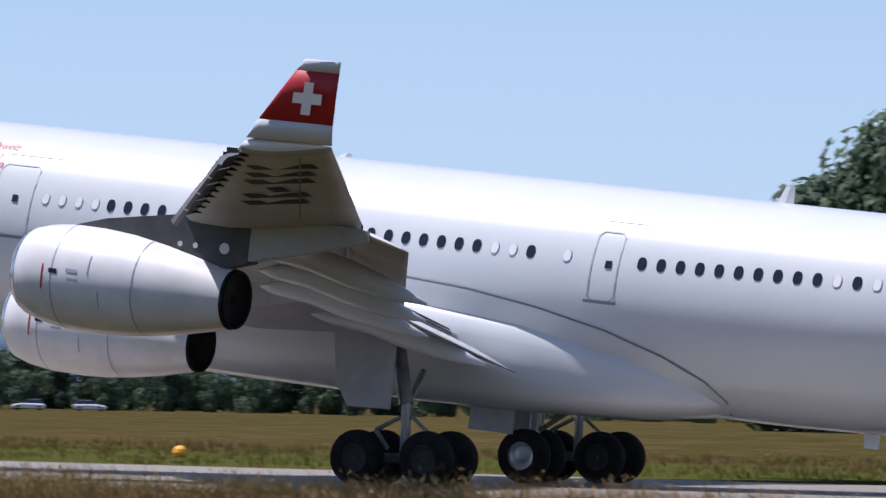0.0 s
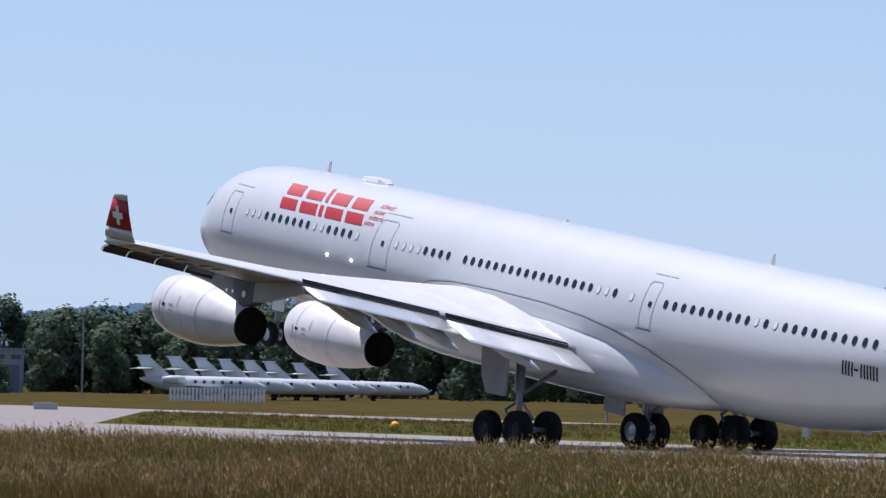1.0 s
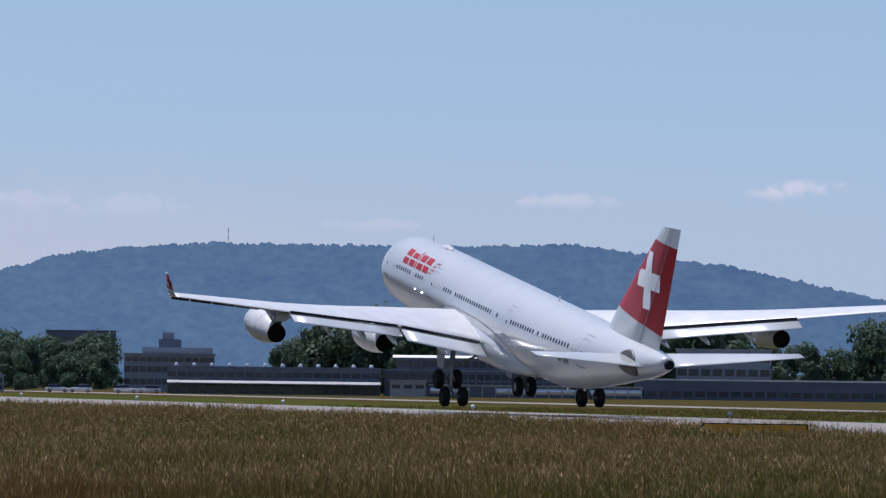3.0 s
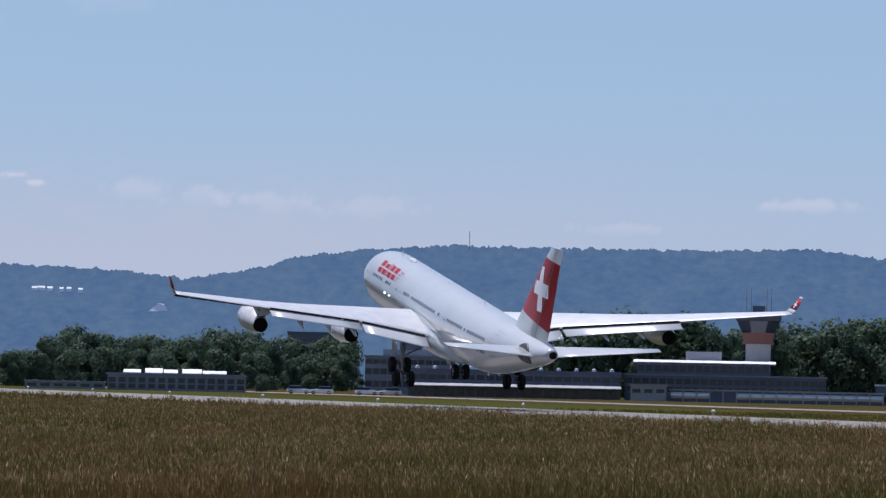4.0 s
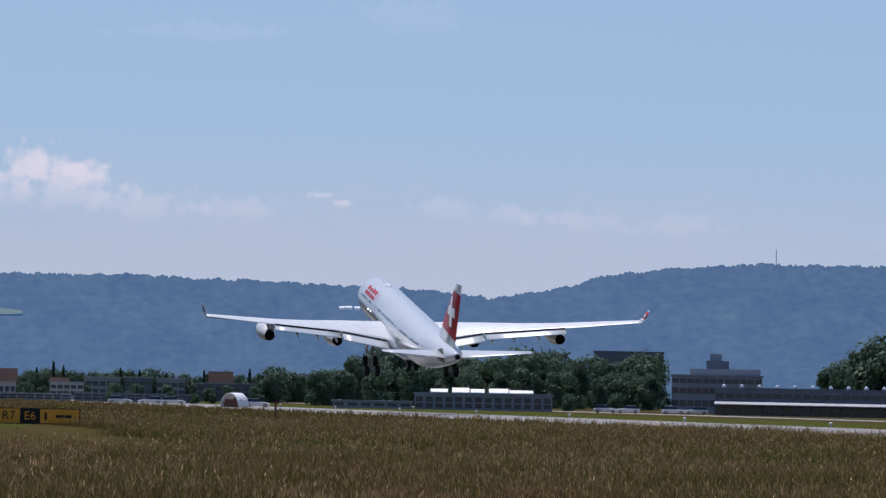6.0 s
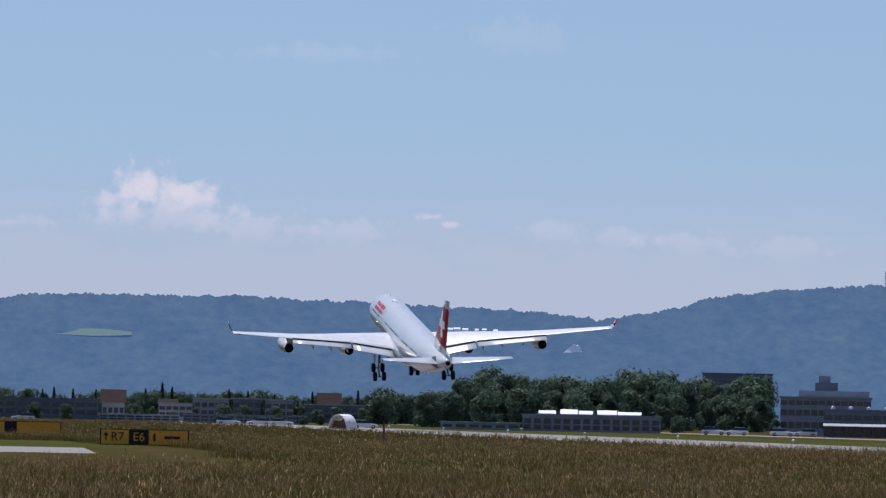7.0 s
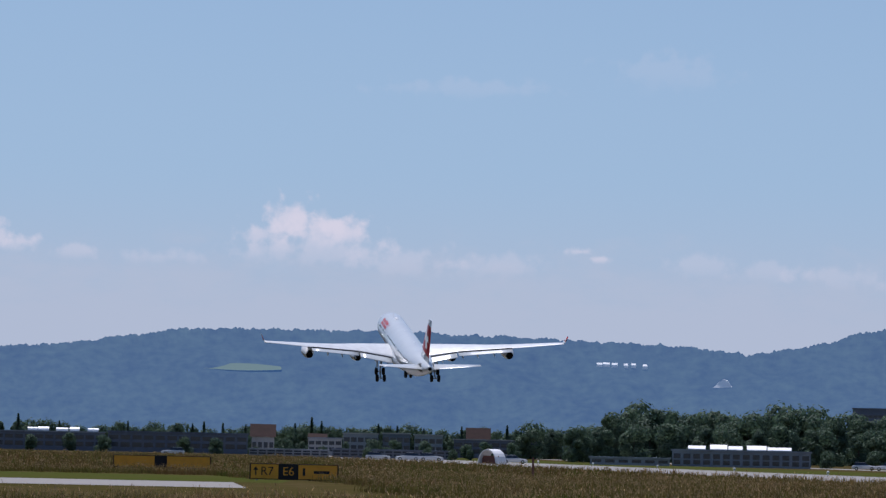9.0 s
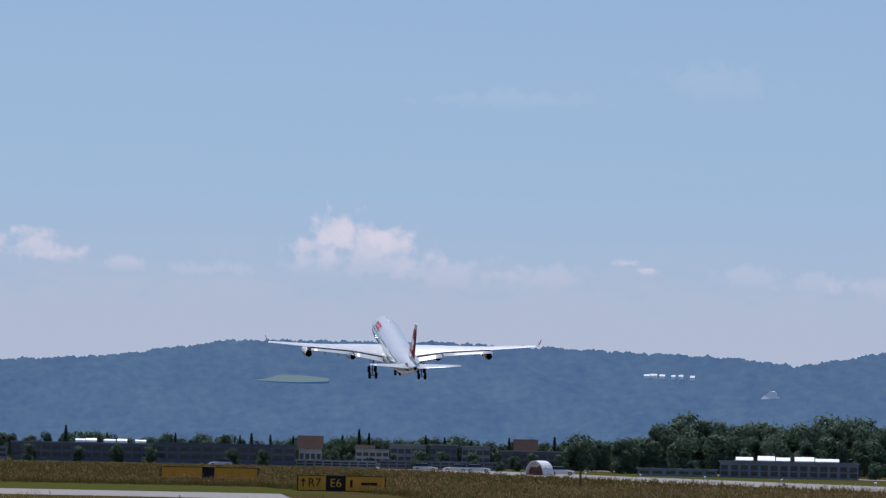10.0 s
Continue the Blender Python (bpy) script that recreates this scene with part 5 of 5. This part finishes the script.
# ================= parked jets, cars =================
def jet():
    j = new("business_jet")
    ring = lambda x, r, z: [(x, r * math.cos(2 * math.pi * i / 20), z + r * math.sin(2 * math.pi * i / 20)) for i in range(20)]
    smooth(part("fuselage", loft([ring(x, r, z) for x, r, z in ((8.6, 0.03, 1.75), (8.2, 0.4, 1.8), (7.2, 0.8, 1.95), (5.6, 1.08, 2.1), (3, 1.15, 2.15), (-4, 1.15, 2.15), (-6.5, 0.9, 2.4), (-8.8, 0.3, 2.75), (-9.2, 0.05, 2.8))]), WHITE, j, "white fuselage"))
    part("fin", loft([[(x0, -t, z), (x1, -t, z), (x1, t, z), (x0, t, z)] for x0, x1, t, z in ((-4.6, -8.3, 0.25, 2.9), (-8.0, -9.7, 0.12, 5.9))]), WHITE, j, "white swept fin")
    part("fin_tip", loft([[(x0, -t, z), (x1, -t, z), (x1, t, z), (x0, t, z)] for x0, x1, t, z in ((-7.7, -9.9, 0.2, 5.9), (-7.8, -10.0, 0.14, 6.1))]), WHITE, j)
    for s in (1, -1):
        part("wing", loft([[(x0, s * y, z), (x1, s * y, z), (x1, s * y, z + t), (x0, s * y, z + t)] for x0, x1, y, z, t in ((2.4, -2.8, 0.6, 1.3, 0.4), (-2.6, -4.2, 9.2, 1.9, 0.12))]), WHITE, j, "white swept wing")
        part("tailplane", loft([[(x0, s * y, z), (x1, s * y, z), (x1, s * y, z + t), (x0, s * y, z + t)] for x0, x1, y, z, t in ((-7.2, -9.3, 0.05, 4.2, 0.2), (-9.0, -10.2, 3.6, 4.1, 0.08))]), WHITE, j, "white tailplane")
        smooth(part("engine", loft([[(x, s * 1.75 + r * math.cos(2 * math.pi * i / 14), 2.75 + r * math.sin(2 * math.pi * i / 14)) for i in range(14)] for x, r in ((-3.2, 0.45), (-3.5, 0.58), (-5, 0.6), (-6.3, 0.4))]), WHITE, j, "white rear engine"))
        bm = bmesh.new()
        tube(bm, (-1.2, s * 1.6, 1.4), (-1.2, s * 1.6, 0.35), 0.09)
        part("leg", bm, STEEL, j)
        wheel(SMALL, j, (-1.2, s * 1.6, 0.45))
        for k in range(6):
            o = new("window", jet_pane)
            o.parent = j
            o.location = (4.6 - k * 1.25, -s * 1.1, 2.5)
    bm = bmesh.new()
    tube(bm, (6.4, 0, 1.3), (6.4, 0, 0.4), 0.07)
    part("leg", bm, STEEL, j)
    part("cockpit_window", loft([[(x, -0.62, z), (x, 0.62, z), (x - 0.1, 0.6, z + 0.1), (x - 0.1, -0.6, z + 0.1)] for x, z in ((7.15, 2.45), (6.75, 2.75))]), WINDOW, j)
    return tagged(j, "white parked business jet with swept fin", "aeroplane", "jets parked in a row")


jet_pane = bpy.data.meshes.new("jet_window")
bm = boxes((-0.2, -0.05, -0.22, 0.2, 0.05, 0.22))
bm.to_mesh(jet_pane)
bm.free()
jet_pane.materials.append(WINDOW)
first = jet()
row = [(57.5, 600), (57.12, 618), (56.8, 636), (56.5, 654), (56.2, 672), (55.95, 690), (55.6, 720), (55.2, 745)]
first.matrix_basis = facing(*row[0]) @ Matrix.Rotation(radians(8), 4, "Z")
for az, d in row[1:]:
    copy_thing(first, facing(az, d) @ Matrix.Rotation(radians(8), 4, "Z"))
copy_thing(first, facing(64.0, 760) @ Matrix.Rotation(radians(200), 4, "Z") @ Matrix.Diagonal((0.5, 0.5, 0.5, 1)))
copy_thing(first, facing(61.2, 745) @ Matrix.Rotation(radians(160), 4, "Z") @ Matrix.Diagonal((0.55, 0.55, 0.55, 1)))
# blast fence of upright slats
bf = new("blast_fence")
bf.matrix_basis = facing(57.35, 560)
sm = bpy.data.meshes.new("slat")
bm = boxes((-0.16, 0, 0.0, 0.16, 0.12, 1.75))
bm.to_mesh(sm)
bm.free()
sm.materials.append(ROOFW)
for i in range(26):
    o = new("slat", sm)
    o.parent = bf
    o.location = (-6.0 + 12.0 * i / 25, 0, 0)
part("rail", boxes((-6.2, 0.12, 0.1, 6.2, 0.2, 0.3), (-6.2, 0.12, 1.5, 6.2, 0.2, 1.65)), CLAD, bf)
tagged(bf, "white slatted blast fence before the jets", "fence")

CARW = material("car_white", (0.75, 0.75, 0.76), 0.25, second=(0.7, 0.7, 0.71), scale=1, coat=0.5)


def car():
    c = new("car")
    part("body", loft([[(x, y, z) for y, z in ((-0.85, 0.3), (0.85, 0.3), (0.88, 0.75 * h), (0.8, 0.9 * h), (-0.8, 0.9 * h), (-0.88, 0.75 * h))] for x, h in ((-2.15, 0.75), (-2.0, 1.0), (0.9, 1.05), (2.0, 0.88), (2.2, 0.7))]), CARW, c, "white painted body")
    part("cabin", loft([[(x - s, y, z) for x, s in ((-1.9, -0.25 * q), (0.9, 0.6 * q))] + [(x - s, -y, z) for x, s in ((0.9, 0.6 * q), (-1.9, -0.25 * q))] for y, z, q in ((0.8, 0.9, 0), (0.66, 1.42, 1))]), GLASS, c, "dark glazed cabin")
    part("roof", boxes((-1.6, -0.64, 1.42, 0.3, 0.64, 1.47)), CARW, c)
    for x in (-1.35, 1.4):
        for y in (-0.8, 0.8):
            t = new("wheel", SMALL[0])
            t.parent = c
            t.matrix_basis = Matrix.Translation((x, y, 0.33)) @ Matrix.Rotation(radians(90), 4, "Z") @ Matrix.Diagonal((0.55, 0.6, 0.6, 1))
    return tagged(c, "white parked car at the airfield edge", "car", "cars at the airfield edge")


c0 = car()
spots = ((39.4, 575), (38.6, 575), (37.7, 580), (37.4, 575), (35.0, 580), (32.0, 570), (31.2, 575), (44.9, 585), (43.2, 585), (42.9, 590), (41.0, 580), (64.6, 700), (76.9, 780), (76.6, 780), (76.0, 775), (75.7, 775), (83.3, 760), (82.9, 760), (82.6, 765), (86.0, 800), (81.5, 720))
for i, (az, d) in enumerate(spots):
    m = facing(az, d) @ Matrix.Rotation(radians(180 * (i % 2)), 4, "Z")
    if i:
        copy_thing(c0, m)
    else:
        c0.matrix_basis = m


# ================= signs, posts, markers on the field =================
def words(txt, parent, at, size, mat, name="lettering"):
    cu = bpy.data.curves.new(name, "FONT")
    cu.body, cu.size, cu.extrude, cu.align_x, cu.align_y = txt, size, 0.01, "CENTER", "CENTER"
    cu.materials.append(mat)
    o = new(name, cu)
    o.parent = parent
    o.matrix_basis = Matrix.Translation(at) @ Matrix.Rotation(radians(90), 4, "X")
    return o


def guide_sign(az, d, panels, z0, z1, label):
    s = new("taxiway_sign")
    s.matrix_basis = facing(az, d)
    total = sum(p[0] for p in panels)
    x = -total / 2
    part("housing", boxes((-total / 2 - 0.06, 0.0, z0 - 0.05, total / 2 + 0.06, 0.35, z1 + 0.05)), INK, s, "black sign housing")
    for lx in (-total / 2 + 0.4, total / 2 - 0.4):
        part("foot", boxes((lx - 0.06, 0.1, 0, lx + 0.06, 0.22, z0)), STEEL, s)
    for w, mat, txt, tm in panels:
        p = part("panel", boxes((x + 0.02, -0.03, z0, x + w - 0.02, 0.0, z1)), mat, s, "yellow sign panel" if mat is YELLOW else "black sign panel")
        if txt == "bar":
            part("writing", boxes((x + w * 0.12, -0.045, z0 + 0.2, x + w * 0.18, -0.03, z1 - 0.2), (x + w * 0.4, -0.045, z0 + 0.35, x + w * 0.8, -0.03, z1 - 0.35)), tm, p)
        elif txt:
            words(txt, p, (x + w / 2 + (0.15 if txt == "R7" else 0), -0.045, (z0 + z1) / 2), (z1 - z0) * 0.85, tm)
            if txt == "R7":
                bm = boxes((x + 0.28, -0.045, z0 + 0.2, x + 0.36, -0.03, z1 - 0.25))
                v = [bm.verts.new((x + 0.32 + u, -0.044, z1 - 0.3 + q)) for u, q in ((-0.17, -0.05), (0.17, -0.05), (0, 0.16))]
                bm.faces.new(v)
                part("arrow", bm, tm, p)
        x += w
    return tagged(s, label, "sign")


guide_sign(84.4, 270, ((1.75, YELLOW, "R7", INK), (1.2, INK, "E6", YELLOW), (2.45, YELLOW, "bar", INK)), 0.12, 1.0, "yellow and black taxiway guidance sign in the grass")
guide_sign(86.14, 330, ((3.1, YELLOW, "", INK), (0.9, INK, "", INK), (3.3, YELLOW, "", INK)), 0.35, 1.18, "long yellow taxiway sign half hidden by grass")
guide_sign(67.7, 190, ((4.5, YELLOW, "", INK),), 0.22, 0.62, "long yellow sign low in the grass")
guide_sign(61.13, 300, ((0.7, YELLOW, "", INK), (0.5, YELLOW, "bar", INK)), 0.2, 0.75, "small yellow sign beside the taxiway")
guide_sign(38.7, 215, ((1.5, BRICK, "", INK),), 0.15, 0.85, "small red-brown sign box on the grass")
guide_sign(62.0, 420, ((1.0, YELLOW, "bar", INK), (0.8, INK, "", INK)), 0.2, 0.9, "small yellow and black sign by the taxiway")


def post(name, az, d, h, r, mat, label, cap=None, category="post"):
    bm = bmesh.new()
    tube(bm, (0, 0, 0), (0, 0, h), r, r * 0.8, 8)
    o = part(name, bm, mat)
    o.matrix_basis = Matrix.Translation(spot(az, d))
    if cap:
        bm = bmesh.new()
        bmesh.ops.create_uvsphere(bm, u_segments=10, v_segments=6, radius=r * 1.9)
        bmesh.ops.translate(bm, verts=bm.verts, vec=(0, 0, h))
        part("head", bm, cap, o)
    return tagged(o, label, category)


post("field_post", 81.25, 330, 1.7, 0.1, BRICK, "dark red post in the tall grass")
post("lamp_mast", 59.13, 560, 10.3, 0.12, STEEL, "slim grey mast before the trees", None, "mast")
post("radio_mast", 60.3, 900, 29.5, 0.16, STEEL, "tall thin radio mast behind the trees", None, "mast")
post("hill_mast", 74.683, 4240, 153.0, 0.4, STEEL, "thin mast on the wooded ridge", None, "mast")
t_mast = post("light_mast", 65.8, 700, 16.5, 0.16, STEEL, "tall mast with a crossbar of floodlights", None, "mast")
part("crossbar", boxes((-2.4, -0.15, 15.6, 2.4, 0.15, 15.9), (-0.9, -0.3, 16.1, 0.9, 0.3, 16.5)), STEEL, t_mast)
for az, d in ((48.36, 200), (41.86, 182), (35.5, 166), (30.0, 156), (55.0, 232)):
    post("edge_light", az, d, 0.18, 0.14, YELLOW, "yellow runway edge light on the verge", YELLOW, "light")
for az, d in ((47.8, 330), (46.95, 332), (52.2, 340)):
    post("marker", az, d, 0.9, 0.09, CLAD, "small grey marker post with white head", ROOFW, "marker")
for y in range(240, 900, 60):
    a = math.degrees(math.atan2(y, 121))
    post("edge_marker", a, math.hypot(121, y), 0.3, 0.1, ROOFW, "small white runway marker", ROOFW, "marker")
cabinet = part("cable_box", boxes((-0.9, 0, 0.0, 0.9, 0.8, 0.55)), PALE)
cabinet.matrix_basis = facing(59.6, 330)
tagged(cabinet, "low pale cable box on the grass", "box")

# clearings and houses on the hill
def hill_at(az, el):
    top = curve_at(RIDGE, az)[0]
    f = (el / top) ** (1 / 0.75)
    return 2300 + 2000 * f


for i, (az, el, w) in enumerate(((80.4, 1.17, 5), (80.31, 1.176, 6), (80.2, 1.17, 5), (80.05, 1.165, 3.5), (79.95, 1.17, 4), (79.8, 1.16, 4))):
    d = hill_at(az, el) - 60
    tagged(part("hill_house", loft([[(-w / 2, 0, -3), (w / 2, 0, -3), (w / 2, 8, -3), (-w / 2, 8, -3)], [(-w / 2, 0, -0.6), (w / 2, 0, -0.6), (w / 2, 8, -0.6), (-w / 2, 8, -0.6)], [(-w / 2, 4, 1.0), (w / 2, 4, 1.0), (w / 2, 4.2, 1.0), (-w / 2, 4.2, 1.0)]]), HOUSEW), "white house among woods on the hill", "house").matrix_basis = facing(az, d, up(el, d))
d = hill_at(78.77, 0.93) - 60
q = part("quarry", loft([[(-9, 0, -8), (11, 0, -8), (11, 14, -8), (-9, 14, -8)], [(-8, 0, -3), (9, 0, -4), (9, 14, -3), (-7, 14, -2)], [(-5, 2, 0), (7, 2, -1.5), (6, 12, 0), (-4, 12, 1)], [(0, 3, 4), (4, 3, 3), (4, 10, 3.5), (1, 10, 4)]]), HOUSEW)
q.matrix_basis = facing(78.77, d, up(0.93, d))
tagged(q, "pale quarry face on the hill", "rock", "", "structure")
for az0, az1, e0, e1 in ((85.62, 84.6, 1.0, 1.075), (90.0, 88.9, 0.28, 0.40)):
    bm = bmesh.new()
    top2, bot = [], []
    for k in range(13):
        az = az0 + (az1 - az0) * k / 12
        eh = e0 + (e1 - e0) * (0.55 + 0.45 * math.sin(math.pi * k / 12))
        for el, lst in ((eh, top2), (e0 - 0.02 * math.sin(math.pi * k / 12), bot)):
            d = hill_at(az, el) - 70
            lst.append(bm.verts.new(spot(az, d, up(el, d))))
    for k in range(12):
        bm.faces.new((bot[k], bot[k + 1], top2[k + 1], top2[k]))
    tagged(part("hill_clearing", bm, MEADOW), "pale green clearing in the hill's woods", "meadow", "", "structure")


# ================= movement =================
def motions():
    def at(x, y, z, pitch, bank, yaw):
        return Matrix.Translation((x, y, z)) @ Matrix.Rotation(radians(yaw), 4, "Z") @ Matrix.Rotation(radians(pitch), 4, "X") @ Matrix.Rotation(radians(bank), 4, "Y")

    walk(plane, [(r[0], at(*r[1:])) for r in FLIGHT])
    # the bogies lie level on the concrete, then hang lower with their front wheels up
    for s, bg in zip((1, -1), bogies):
        hang = [(r[0], -r[4], 0.0) for r in FLIGHT if r[0] < 1.6] + [(1.8, 4.0, 0.0), (2.0, 18.0, -0.05), (2.5, 29.0, -0.14), (4.0, 32.0, -0.14), (10.0, 32.0, -0.14)]
        walk(bg, [(t, Matrix.Translation(P(32.0, s * 5.36, WZ + dz)) @ Matrix.Rotation(radians(p), 4, "X")) for t, p, dz in hang])
    # the wings bend up a little as they take the weight, turning about their roots
    for s, things in bending.items():
        root = Matrix.Translation((-s * 2.8, 0, 3.4))
        for o in things:
            walk(o, [(t, root @ Matrix.Rotation(radians(s * b), 4, "Y") @ root.inverted()) for t, b in ((0, 0.0), (1.5, 0.0), (2.5, 0.6), (4.0, 0.95), (5.0, 1.05), (10.0, 0.9))])


motions()
